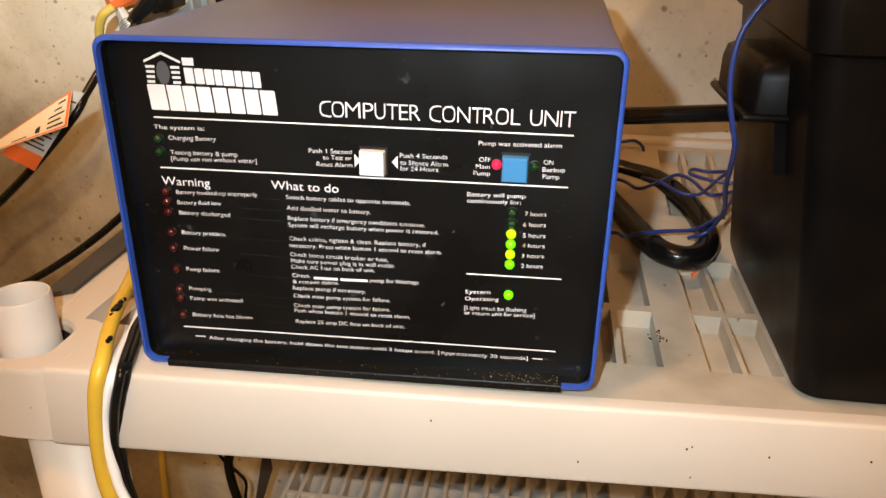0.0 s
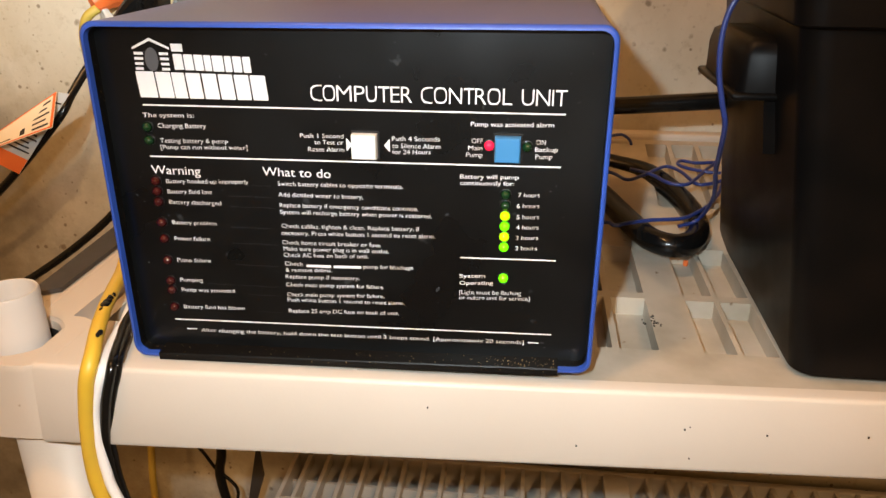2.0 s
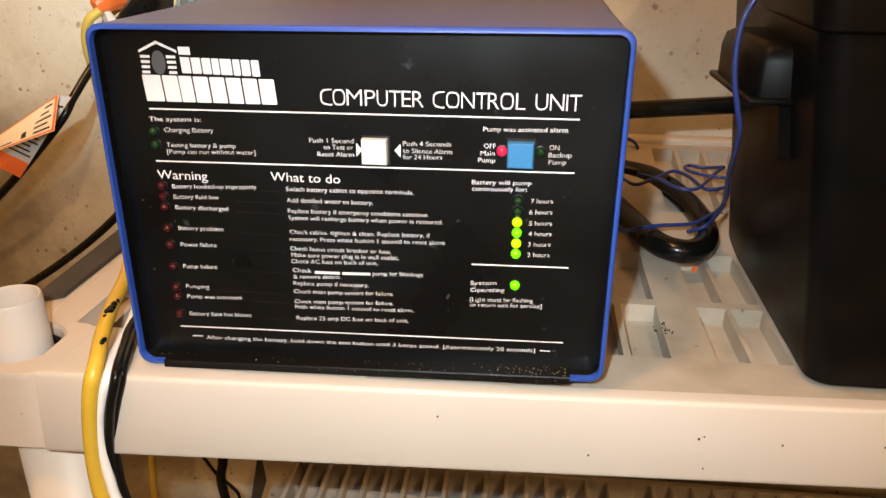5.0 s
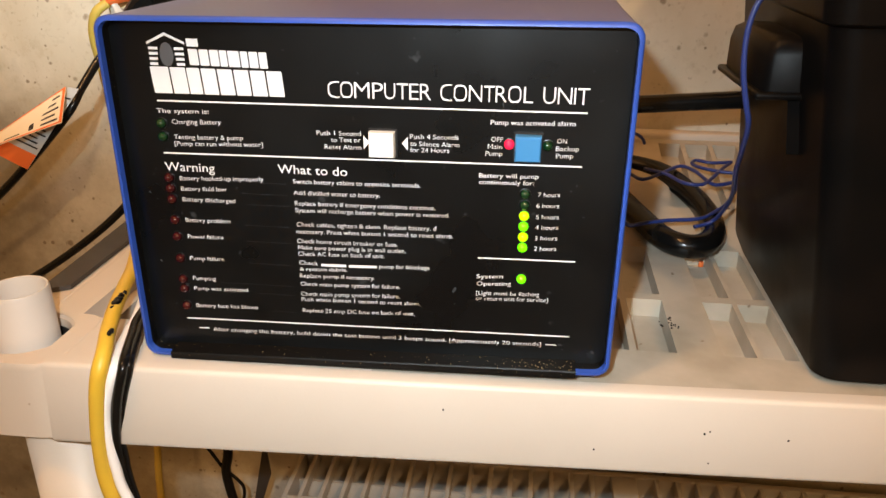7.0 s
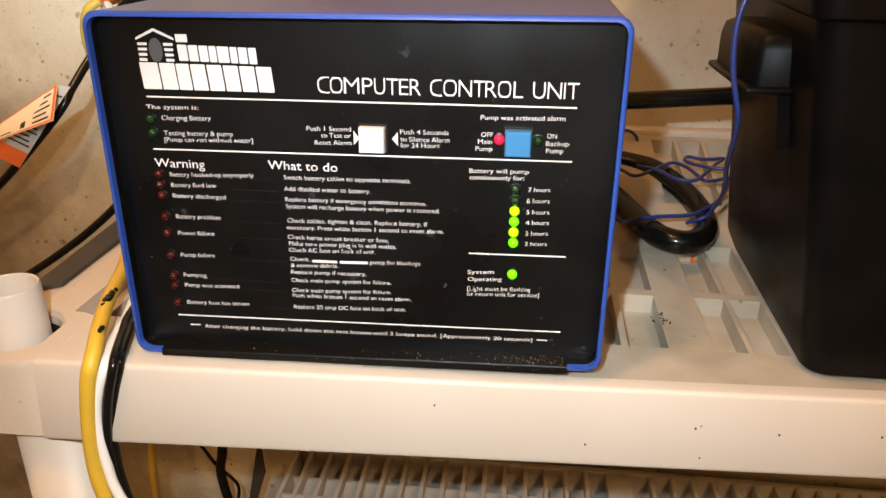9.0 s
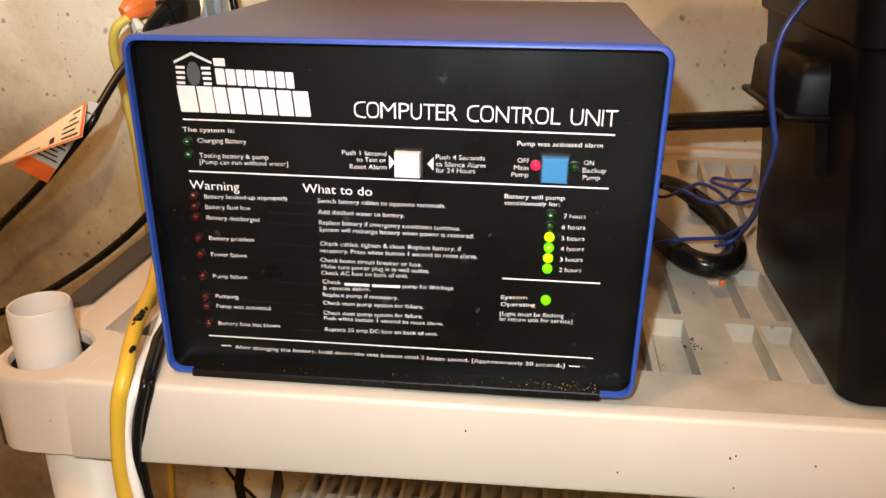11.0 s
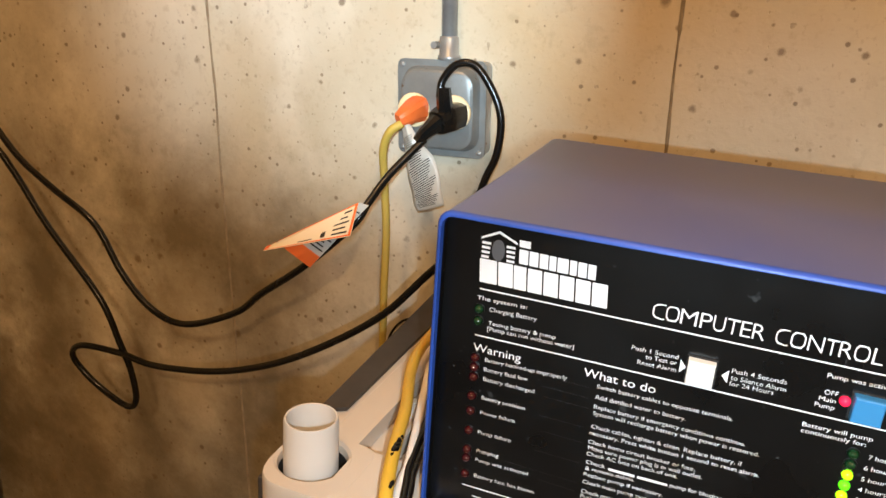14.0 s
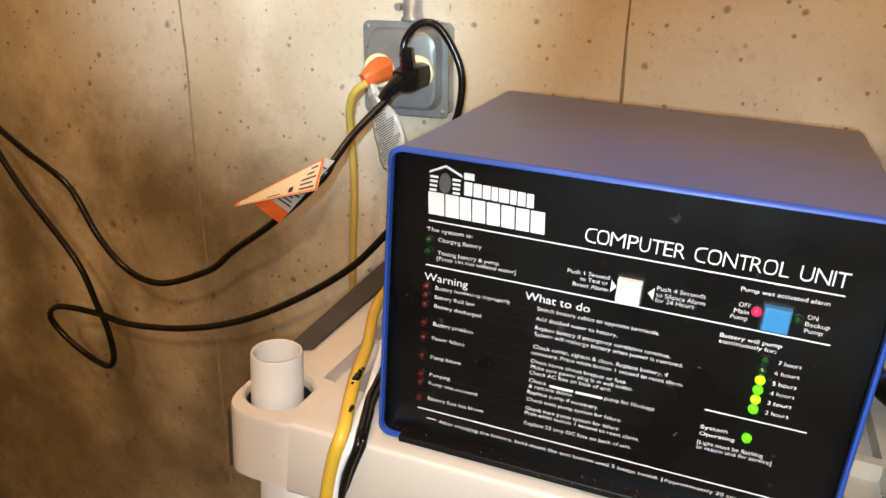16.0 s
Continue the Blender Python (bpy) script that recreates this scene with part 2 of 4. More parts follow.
def box(x0, x1, y0, y1, z0, z1, bevel=0.0, segments=2, bm=None):
    own = bmesh.new()
    bmesh.ops.create_cube(own, size=1.0)
    for v in own.verts:
        v.co = Vector((x0 + (v.co.x + 0.5) * (x1 - x0), y0 + (v.co.y + 0.5) * (y1 - y0), z0 + (v.co.z + 0.5) * (z1 - z0)))
    if bevel:
        bmesh.ops.bevel(own, geom=own.edges[:], offset=bevel, segments=segments, affect="EDGES", profile=0.5)
    if bm is None:
        return own
    merge(bm, own)
    return bm


def merge(bm, other):
    me = bpy.data.meshes.new("temporary")
    other.to_mesh(me)
    other.free()
    bm.from_mesh(me)
    bpy.data.meshes.remove(me)


def smooth_line(points, steps=8):
    """A Catmull-Rom line through the points."""
    p = [Vector(q) for q in points]
    p = [2 * p[0] - p[1]] + p + [2 * p[-1] - p[-2]]
    out = []
    for i in range(1, len(p) - 2):
        a, b, c, d = p[i - 1:i + 3]
        for k in range(steps):
            t = k / steps
            out.append(0.5 * (2 * b + (c - a) * t + (2 * a - 5 * b + 4 * c - d) * t * t + (3 * b - a - 3 * c + d) * t ** 3))
    return out + [p[-2]]


def tube(points, radius, steps=8, sides=12, bm=None, flat=1.0):
    """A round cord along a line; flat squeezes its section."""
    line = smooth_line(points, steps)
    bm = bm or bmesh.new()
    rings, side = [], None
    for i, c in enumerate(line):
        way = (line[min(i + 1, len(line) - 1)] - line[max(i - 1, 0)]).normalized()
        if side is None:
            side = way.orthogonal().normalized()
        side = (side - way * side.dot(way)).normalized()
        up = way.cross(side)
        rings.append([bm.verts.new(c + radius * (math.cos(a) * side + flat * math.sin(a) * up)) for a in [2 * math.pi * k / sides for k in range(sides)]])
    for r, s in zip(rings, rings[1:]):
        for k in range(sides):
            bm.faces.new((r[k], r[(k + 1) % sides], s[(k + 1) % sides], s[k]))
    bm.faces.new(rings[0][::-1])
    bm.faces.new(rings[-1])
    return bm


def lathe(profile, centre, axis="z", sides=32, bm=None):
    """A turned shape: (radius, height) pairs about an axis through centre."""
    bm = bm or bmesh.new()
    rings = []
    for r, h in profile:
        ring = []
        for k in range(sides):
            a = 2 * math.pi * k / sides
            v = {"z": (r * math.cos(a), r * math.sin(a), h), "y": (r * math.cos(a), h, r * math.sin(a)), "x": (h, r * math.cos(a), r * math.sin(a))}[axis]
            ring.append(bm.verts.new(Vector(centre) + Vector(v)))
        rings.append(ring)
    for p, q in zip(rings, rings[1:]):
        for k in range(sides):
            bm.faces.new((p[k], p[(k + 1) % sides], q[(k + 1) % sides], q[k]))
    bm.faces.new(rings[0][::-1])
    bm.faces.new(rings[-1])
    return bm


def rounded(x0, x1, z0, z1, r, n=5):
    """The outline of a rounded rectangle in x and z."""
    pts = []
    for cx, cz, a0 in ((x1 - r, z1 - r, 0), (x0 + r, z1 - r, 90), (x0 + r, z0 + r, 180), (x1 - r, z0 + r, 270)):
        for k in range(n + 1):
            a = radians(a0 + 90 * k / n)
            pts.append((cx + r * math.cos(a), cz + r * math.sin(a)))
    return pts


def loft(loops, caps=True, bm=None):
    """A skin over loops of points, all of one length."""
    bm = bm or bmesh.new()
    rings = [[bm.verts.new(p) for p in lp] for lp in loops]
    n = len(rings[0])
    for r, s in zip(rings, rings[1:]):
        for k in range(n):
            bm.faces.new((r[k], r[(k + 1) % n], s[(k + 1) % n], s[k]))
    if caps:
        bm.faces.new(rings[0][::-1])
        bm.faces.new(rings[-1])
    return bm


# ---- the room ----
WALL_Y = 0.365


def wall_slab(name, x0, x1, y0, y1, label):
    ob = link(name, box(x0, x1, y0, y1, 0.0, 2.5), CONCRETE)
    return tagged(ob, label, "wall", kind="structure")


bm = bmesh.new()
box(-2.0, 3.0, WALL_Y, WALL_Y + 0.2, 0.0, 2.5, bm=bm)
wall = tagged(link("wall_north", bm, CONCRETE), "buff poured concrete basement wall with pits, stains and form joints", "wall", kind="structure")
JOINT = material("dark_joint_mortar", (0.21, 0.16, 0.10), 0.8, second=(0.32, 0.26, 0.17), scale=60, mix=0.8, bump=0.5)
for x, slope in ((-0.559, -0.062), (-0.0585, -0.04)):
    bm = bmesh.new()
    rows = []
    for k in range(180):
        z = 0.01 + 2.48 * k / 179
        w = 0.0022 + 0.0014 * noise.noise((x * 9, 0, z * 40))
        c = x + slope * (z - 1.03) + 0.0022 * noise.noise((x * 5, 3, z * 11))
        rows.append([bm.verts.new(p) for p in ((c - w, WALL_Y + 0.0005, z), (c, WALL_Y - 0.0014, z), (c + w, WALL_Y + 0.0005, z), (c, WALL_Y + 0.01, z))])
    for r, s in zip(rows, rows[1:]):
        for k in range(4):
            bm.faces.new((r[k], r[(k + 1) % 4], s[(k + 1) % 4], s[k]))
    part("form_joint", bm, JOINT, wall)
wall_slab("wall_west", -2.2, -2.0, -3.2, 0.555, "plain concrete basement wall")
wall_slab("wall_east", 3.0, 3.2, -3.2, 0.555, "plain concrete basement wall")
wall_slab("wall_south", -2.0, 3.0, -3.2, -3.0, "plain concrete basement wall")
tagged(link("floor", box(-2.2, 3.2, -3.2, 0.555, -0.1, 0.0), FLOOR), "grey painted concrete basement floor", "floor", kind="structure")
tagged(link("ceiling", box(-2.2, 3.2, -3.2, 0.555, 2.5, 2.6), JOIST), "bare timber basement ceiling", "ceiling", kind="structure")


# ---- shelf ----
def deck(x, y):
    """The height of the sagging shelf deck, which rises towards the wall."""
    if y < 0.03:
        return 0.900
    side = min(1.0, max(0.0, 5 * (x + 0.1)))
    return 0.900 + side * (0.02 * (y - 0.03) + 0.20 * max(0.0, y - 0.17))


FRONT, BACK, LEFT, RIGHT = -0.022, 0.360, -0.224, 0.70


def plate(xs, ys, holes, depth):
    """A deck with a top skin on a grid; holes are wells of the given depth with walls and a floor."""
    bm = bmesh.new()
    nx, ny = len(xs) - 1, len(ys) - 1
    for i in range(nx):
        for j in range(ny):
            if xs[i + 1] <= -0.1824 and ys[j + 1] <= 0.0295:
                continue
            x0, x1, y0, y1 = xs[i], xs[i + 1], ys[j], ys[j + 1]
            d = depth if (i, j) in holes else 0.0
            bm.faces.new([bm.verts.new((x, y + (0.03 * x if y < -0.01 else 0.0), deck(x, y) - d)) for x, y in ((x0, y0), (x1, y0), (x1, y1), (x0, y1))])
            if d:
                for (ax, ay, bx, by, n) in ((x0, y0, x1, y0, (i, j - 1)), (x1, y0, x1, y1, (i + 1, j)), (x1, y1, x0, y1, (i, j + 1)), (x0, y1, x0, y0, (i - 1, j))):
                    if n not in holes:
                        bm.faces.new([bm.verts.new(p) for p in ((ax, ay, deck(ax, ay)), (bx, by, deck(bx, by)), (bx, by, deck(bx, by) - d), (ax, ay, deck(ax, ay) - d))])
    bmesh.ops.remove_doubles(bm, verts=bm.verts[:], dist=0.0002)
    return bm


shelf = thing("plastic_shelf", "ivory resin shelving unit with slotted decks, dirty in the slots", "shelf")
COLUMNS = [(0.121, 0.1385), (0.1425, 0.1645), (0.1895, 0.2075), (0.2105, 0.2300), (0.257, 0.276), (0.280, 0.299)]
REAR_COLUMNS = [(0.1915, 0.2105), (0.2145, 0.2345), (0.2385, 0.2590)]
WELLS = [(a, b, c, d) for a, b in COLUMNS for c, d in ((0.033, 0.096), (0.104, 0.176))] + [(a, b, 0.232, 0.338) for a, b in REAR_COLUMNS]
WELLS += [(a, b, c, d) for a, b in ((-0.1855, -0.1655), (-0.1625, -0.1425)) for c, d in ((0.029, 0.094), (0.100, 0.172))]
xs = sorted({LEFT + 0.010, -0.1825, 0.0, RIGHT, *[x for w in WELLS for x in w[:2]]})
ys = sorted({FRONT + 0.008, 0.2, 0.356, *[y for w in WELLS for y in w[2:]]})
def wells(xs):
    return {(i, j) for i in range(len(xs) - 1) for j in range(len(ys) - 1) for a, b, c, d in WELLS if a <= xs[i] < b and c <= ys[j] < d}


left, right = [x for x in xs if x <= 0.0], [x for x in xs if x >= 0.0]
part("deck_top", plate(left, ys, wells(left), 0.0125), SHELF, shelf, "slotted shelf top")
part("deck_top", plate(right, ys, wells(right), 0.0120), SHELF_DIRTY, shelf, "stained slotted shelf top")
# front rim with a soft upper edge, side rim and back rim
rim = bmesh.new()
prof = [(-0.0105, -0.0010), (-0.0110, 0.0009), (-0.0180, 0.0009), (-0.0194, 0.0005), (-0.0203, -0.0004), (-0.0207, -0.0018), (-0.0212, -0.0060), (-0.0235, -0.042), (-0.0225, -0.0445), (-0.012, -0.0445), (-0.012, -0.03), (-0.0105, -0.02)]
loft([[(x, y + 0.03 * x + (0.0012 + 0.016 * max(0.0, x) if z > -0.01 else 0.0), 0.900 + z * (1 - 0.35 * x)) for y, z in prof] for x in (-0.176, -0.1, 0.1, 0.3, 0.5, RIGHT)], bm=rim)
part("front_rim", rim, SHELF, shelf, "plain smooth front rim", smooth=True).modifiers.new("split", "EDGE_SPLIT").split_angle = radians(50)
part("back_rim", box(LEFT + 0.02, RIGHT, 0.346, 0.362, 0.89, 0.9475, 0.003), SHELF, shelf)
part("left_rim", box(LEFT, LEFT + 0.018, 0.022, 0.345, 0.855, 0.9003, 0.002), SHELF, shelf)


def corner_block():
    """The rounded corner of the shelf, with the hole for the post."""
    out, hole = [], []
    cx, cy, r = -0.2030, 0.0060, 0.0214
    for k in range(40):
        a = 2 * math.pi * k / 40
        d = Vector((math.cos(a), math.sin(a)))
        hole.append((cx + r * d.x, cy + r * d.y))
        sx = (0.0240 if d.x < 0 else 0.034) / max(1e-6, abs(d.x))
        sy = (0.0330 if d.y < 0 else 0.0262) / max(1e-6, abs(d.y))
        n = 3.0 if d.x < 0 and d.y < 0 else 6.0
        s = 1 / (sx ** -n + sy ** -n) ** (1 / n)
        out.append((cx + s * d.x, cy + s * d.y))
    z = 0.9003

    def drop(x, y, d):
        """Only the free edges are rounded."""
        return z - (d if x < cx + 0.028 and y < cy + 0.020 else 0.0002)

    loops = [[(x, y, 0.853) for x, y in out], [(x, y, drop(x, y, 0.004)) for x, y in out],
             [(cx + (x - cx) * 0.994, cy + (y - cy) * 0.994, drop(x, y, 0.0010)) for x, y in out],
             [(cx + (x - cx) * 0.982, cy + (y - cy) * 0.982, z) for x, y in out],
             [(cx + (x - cx) * 1.12, cy + (y - cy) * 1.12, z) for x, y in hole],
             [(cx + (x - cx) * 1.03, cy + (y - cy) * 1.03, z - 0.0015) for x, y in hole], [(x, y, z - 0.0035) for x, y in hole], [(x, y, z - 0.0065) for x, y in hole]]
    return loft(loops, caps=False)


part("corner_block", corner_block(), SHELF, shelf, "rounded corner with a post hole", smooth=True).modifiers.new("split", "EDGE_SPLIT").split_angle = radians(22)
# near-black cup: the shade deep in the hole put into its colour
cup = lathe([(0.0220, 0.8945), (0.0220, 0.862)], (-0.2030, 0.0060, 0.0))
cup.faces.ensure_lookup_table()
bmesh.ops.delete(cup, geom=[cup.faces[-2]], context="FACES_ONLY")
part("post_hole_shade", cup, DARK, shelf)
post = bmesh.new()
lathe([(0.0146, 0.90), (0.0146, 0.9275), (0.0151, 0.9288), (0.0161, 0.9290), (0.0168, 0.9277), (0.0172, 0.87)], (-0.2044, 0.0060, 0.0), bm=post)
part("post_top", post, POST, shelf, "open round post end", smooth=True).modifiers.new("split", "EDGE_SPLIT").split_angle = radians(50)
leg = lathe([(0.030, 0.0), (0.028, 0.3), (0.026, 0.856)], (-0.188, 0.006, 0.0))
part("leg", leg, SHELF, shelf, "round tapered resin leg", smooth=True)
part("leg", lathe([(0.028, 0.0), (0.026, 0.86)], (0.66, 0.016, 0.0)), SHELF, shelf, smooth=True)
part("leg", lathe([(0.028, 0.0), (0.026, 0.86)], (0.66, 0.31, 0.0)), SHELF, shelf, smooth=True)
# lower deck: an open grid
LOW = 0.56
part("lower_rim", box(-0.165, 0.66, 0.0, 0.022, LOW - 0.05, LOW, 0.004), SHELF, shelf)
part("lower_rim", box(-0.165, 0.66, 0.345, 0.353, LOW - 0.05, LOW, 0.002), SHELF, shelf)
part("lower_rim", box(-0.165, -0.160, 0.022, 0.345, LOW - 0.05, LOW, 0.001), SHELF, shelf)
for y in (0.060, 0.130, 0.200, 0.268):
    part("lower_cross_bar", box(-0.160, 0.66, y - 0.003, y + 0.003, LOW - 0.016, LOW - 0.001, 0.001), SHELF, shelf)
part("lower_cross_bar", box(-0.160, 0.66, 0.310, 0.313, LOW - 0.050, LOW - 0.014), SHELF, shelf)
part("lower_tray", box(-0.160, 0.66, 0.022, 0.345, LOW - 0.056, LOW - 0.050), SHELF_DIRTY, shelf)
slat = link("lower_slat", box(-0.0024, 0.0024, 0.022, 0.345, LOW - 0.014, LOW, 0.0006, 1), SHELF, shelf)
slat.location = (-0.1465, 0, 0)
for x in [-0.1465 + 0.0222 * k for k in range(1, 15)] + [0.235 + 0.0222 * k for k in range(18)]:
    ob = new("lower_slat", slat.data)
    ob.parent = shelf
    ob.location = (x, 0, 0)
part("lower_band", box(0.1860, 0.2130, 0.022, 0.345, LOW - 0.014, LOW - 0.0005, 0.001), SHELF, shelf)

strip = thing("edge_strip", "dark grey flat strip lying along the shelf side", "strip")
bm = loft([[(-0.2265, 0.050, 0.9010), (-0.2105, 0.061, 0.9010), (-0.2105, 0.061, 0.9040), (-0.2265, 0.050, 0.9040)], [(-0.2420, 0.335, 0.901), (-0.2150, 0.335, 0.901), (-0.2150, 0.335, 0.904), (-0.2420, 0.335, 0.904)]])
part("strip_body", bm, GREY_STRIP, strip)
# thin dark band over the shelf's left side face
part("dark_side_band", box(-0.2302, -0.2268, -0.014, 0.345, 0.845, 0.8900, 0.0008), GREY_STRIP, strip)


# ---- control unit ----
UX0, UX1, UZ0, UZ1 = -0.1240, 0.1229, 0.9040, 1.0796
unit = thing("control_unit", "blue steel control box with black lettered front on the shelf", "control unit")


def lean(x, z):
    """The box stands slightly askew: its foot is lower at one side."""
    f = (UZ1 - z) / (UZ1 - UZ0)
    return z + x * (0.0075 + 0.018 * f)


def case_loop(y, z_top, grow=0.0, r=0.007):
    return [(x, y, lean(x, z)) for x, z in rounded(UX0 - grow, UX1 + grow, UZ0 - grow, z_top + grow, r)]


T = 0.0023
inner = [[(x, y, lean(x, z)) for x, z in rounded(UX0 + T, UX1 - T, UZ0 + T, UZ1 - T, 0.006)] for y in (-0.0095, -0.0055, 0.001)]
part("cover_edge", loft([inner[1], inner[0], case_loop(-0.0095, UZ1, -0.0010), case_loop(-0.0082, UZ1, 0.0), case_loop(-0.0055, UZ1, 0.0)], caps=False), BLUE_EDGE, unit, "bright blue painted front edge", smooth=True).modifiers.new("split", "EDGE_SPLIT").split_angle = radians(60)
# this inner side lies in shadow; the black colour paints that in
part("inner_return", loft([inner[2], inner[1]], caps=False), BLACK_STEEL_AND_SHADE, unit, "inner side of the front edge, blackened as shade")
cover = loft([case_loop(-0.0055, UZ1, -0.0002), case_loop(0.08, UZ1 + 0.0008, -0.0002), case_loop(0.193, UZ1 + 0.002, 0.0008), case_loop(0.196, UZ1 + 0.002, -0.0012)], caps=False)
cover.faces.new([v for v in cover.verts][-24:])
part("cover", cover, BLUE_PAINT, unit, "dusty blue enamelled steel cover", smooth=True).modifiers.new("split", "EDGE_SPLIT").split_angle = radians(40)
panel = part("front_panel", loft([[(x, y, lean(x, z)) for x, z in rounded(UX0 + T, UX1 - T, UZ0 + T, UZ1 - T, 0.005)] for y in (0.0, 0.004)]), PANEL, unit, "glossy black panel with white print")
part("base_lip", loft([[(x, y, UZ0 + dz + x * 0.0255) for y, dz in ((-0.0103, -0.0006), (-0.0103, 0.0026), (-0.0099, 0.0033), (0.002, 0.0040), (0.002, -0.0006))] for x in (-0.1095, 0.0, 0.1062)]), BLACK_STEEL_AND_SHADE, unit, "black base lip with brown grit")


def flat(name, outline, mat, y=-0.0004, parent=panel):
    bm = bmesh.new()
    bm.faces.new([bm.verts.new((x, y, z)) for x, z in outline])
    return part(name, bm, mat, parent)


def rule(x0, x1, z0, z1, h=0.00075):
    return flat("rule", [(x0, z0 - h / 2), (x1, z1 - h / 2), (x1, z1 + h / 2), (x0, z0 + h / 2)], INK)


def printed(words, x0, x1, z0, z1, height, style=""):
    """A printed line of words, set between x0 and x1 on the panel."""
    cu = bpy.data.curves.new("words", "FONT")
    cu.body = words
    cu.resolution_u = 3
    cu.offset = 0.0
    ob = new("words", cu)
    bpy.context.view_layer.update()
    me = bpy.data.meshes.new_from_object(ob.evaluated_get(bpy.context.evaluated_depsgraph_get()))
    bpy.data.objects.remove(ob)
    bpy.data.curves.remove(cu)
    vx = [v.co.x for v in me.vertices]
    a, b = min(vx), max(vx)
    sx, sz = (x1 - x0) / (b - a), height / 0.70
    if style == "title" and words in "CO":
        # squarish round letters
        lo, hi = min(v.co.y for v in me.vertices), max(v.co.y for v in me.vertices)
        for v in me.vertices:
            p, q = (v.co.x - a) / (b - a) * 2 - 1, (v.co.y - lo) / (hi - lo) * 2 - 1
            k = 1 + 0.62 * (math.hypot(p, q) / max(abs(p), abs(q), 1e-6) - 1)
            v.co.x, v.co.y = a + (b - a) * (min(1, max(-1, p * k)) + 1) / 2, lo + (hi - lo) * (min(1, max(-1, q * k)) + 1) / 2
    for v in me.vertices:
        u = (v.co.x - a) / (b - a)
        v.co = Vector((x0 + (v.co.x - a) * sx, -0.0004, z0 + (z1 - z0) * u + v.co.y * sz))
    # outlines drawn in a little for thin strokes, or out for bold ones
    bm = bmesh.new()
    bm.from_mesh(me)
    bmesh.ops.remove_doubles(bm, verts=bm.verts[:], dist=1e-7)
    bold = style == "bold"
    ring = bmesh.ops.inset_region(bm, faces=bm.faces[:], thickness=height * {"bold": 0.022, "title": 0.014, "": 0.010}[style], use_boundary=True, use_even_offset=True, use_outset=bold)
    if not bold:
        bmesh.ops.delete(bm, geom=ring["faces"], context="FACES")
    bm.to_mesh(me)
    bm.free()
    me.name = "print_line"
    me.materials.append(INK)
    ob = new("print_line", me)
    ob.parent = panel
    return ob


printed("Warning", -0.1030, -0.0772, 1.0037, 1.0038, 0.0045, "bold")
printed("Battery hooked-up improperly", -0.0960, -0.0527, 0.9989, 1.0002, 0.0023)
printed("Battery fluid low", -0.0961, -0.0725, 0.9934, 0.9940, 0.0023)
printed("Battery discharged", -0.0960, -0.0683, 0.9878, 0.9881, 0.0023)
printed("Battery problem", -0.0959, -0.0722, 0.9766, 0.9770, 0.0023)
printed("Power failure", -0.0959, -0.0767, 0.9675, 0.9680, 0.0023)
printed("Pump failure", -0.0962, -0.0777, 0.9552, 0.9557, 0.0023)
printed("Pumping", -0.0961, -0.0835, 0.9437, 0.9440, 0.0023)
printed("Pump was activated", -0.0962, -0.0665, 0.9378, 0.9386, 0.0023)
printed("Battery fuse has blown", -0.0962, -0.0620, 0.9276, 0.9286, 0.0023)
printed("What to do", -0.0449, -0.0102, 1.0049, 1.0049, 0.0045, "bold")
printed("Switch battery cables to opposite terminals.", -0.0376, 0.0257, 0.9999, 1.0007, 0.0023)
printed("Add distilled water to battery.", -0.0377, 0.0056, 0.9941, 0.9946, 0.0023)
printed("Replace battery if emergency conditions continue.", -0.0375, 0.0331, 0.9886, 0.9895, 0.0023)
printed("System will recharge battery when power is restored.", -0.0375, 0.0399, 0.9849, 0.9860, 0.0023)
printed("Check cables, tighten & clean. Replace battery, if", -0.0374, 0.0337, 0.9773, 0.9788, 0.0023)
printed("necessary. Press white button 1 second to reset alarm.", -0.0377, 0.0418, 0.9735, 0.9753, 0.0023)
printed("Check home circuit breaker or fuse.", -0.0378, 0.0141, 0.9683, 0.9691, 0.0023)
printed("Make sure power plug is in wall outlet.", -0.0374, 0.0179, 0.9648, 0.9659, 0.0023)
printed("Check AC fuse on back of unit.", -0.0377, 0.0071, 0.9612, 0.9625, 0.0023)
printed("Check", -0.0374, -0.0276, 0.9563, 0.9564, 0.0023)
printed("pump for blockage", 0.0043, 0.0302, 0.9567, 0.9575, 0.0023)
printed("& remove debris.", -0.0373, -0.0124, 0.9526, 0.9537, 0.0023)
printed("Replace pump if necessary.", -0.0376, 0.0020, 0.9489, 0.9499, 0.0023)
printed("Check main pump system for failure.", -0.0376, 0.0149, 0.9442, 0.9457, 0.0023)
printed("Check main pump system for failure.", -0.0377, 0.0148, 0.9384, 0.9403, 0.0023)
printed("Push white button 1 second to reset alarm.", -0.0376, 0.0254, 0.9353, 0.9369, 0.0023)
printed("Replace 25 amp DC fuse on back of unit.", -0.0374, 0.0223, 0.9287, 0.9308, 0.0023)
printed("After changing the battery, hold down the test button until 3 beeps sound. [Approximately 20 seconds]", -0.0884, 0.0882, 0.9136, 0.9178, 0.0023)
printed("The system is:", -0.1032, -0.0769, 1.0327, 1.0331, 0.0022, "bold")
printed("Charging Battery", -0.0962, -0.0714, 1.0275, 1.0280, 0.0023)
printed("Testing battery & pump", -0.0961, -0.0610, 1.0200, 1.0207, 0.0023)
printed("[Pump can run without water]", -0.0963, -0.0514, 1.0167, 1.0178, 0.0023)
printed("Push 1 Second", -0.0243, -0.0028, 1.0248, 1.0251, 0.0023)
printed("to Test or", -0.0174, -0.0030, 1.0217, 1.0220, 0.0023)
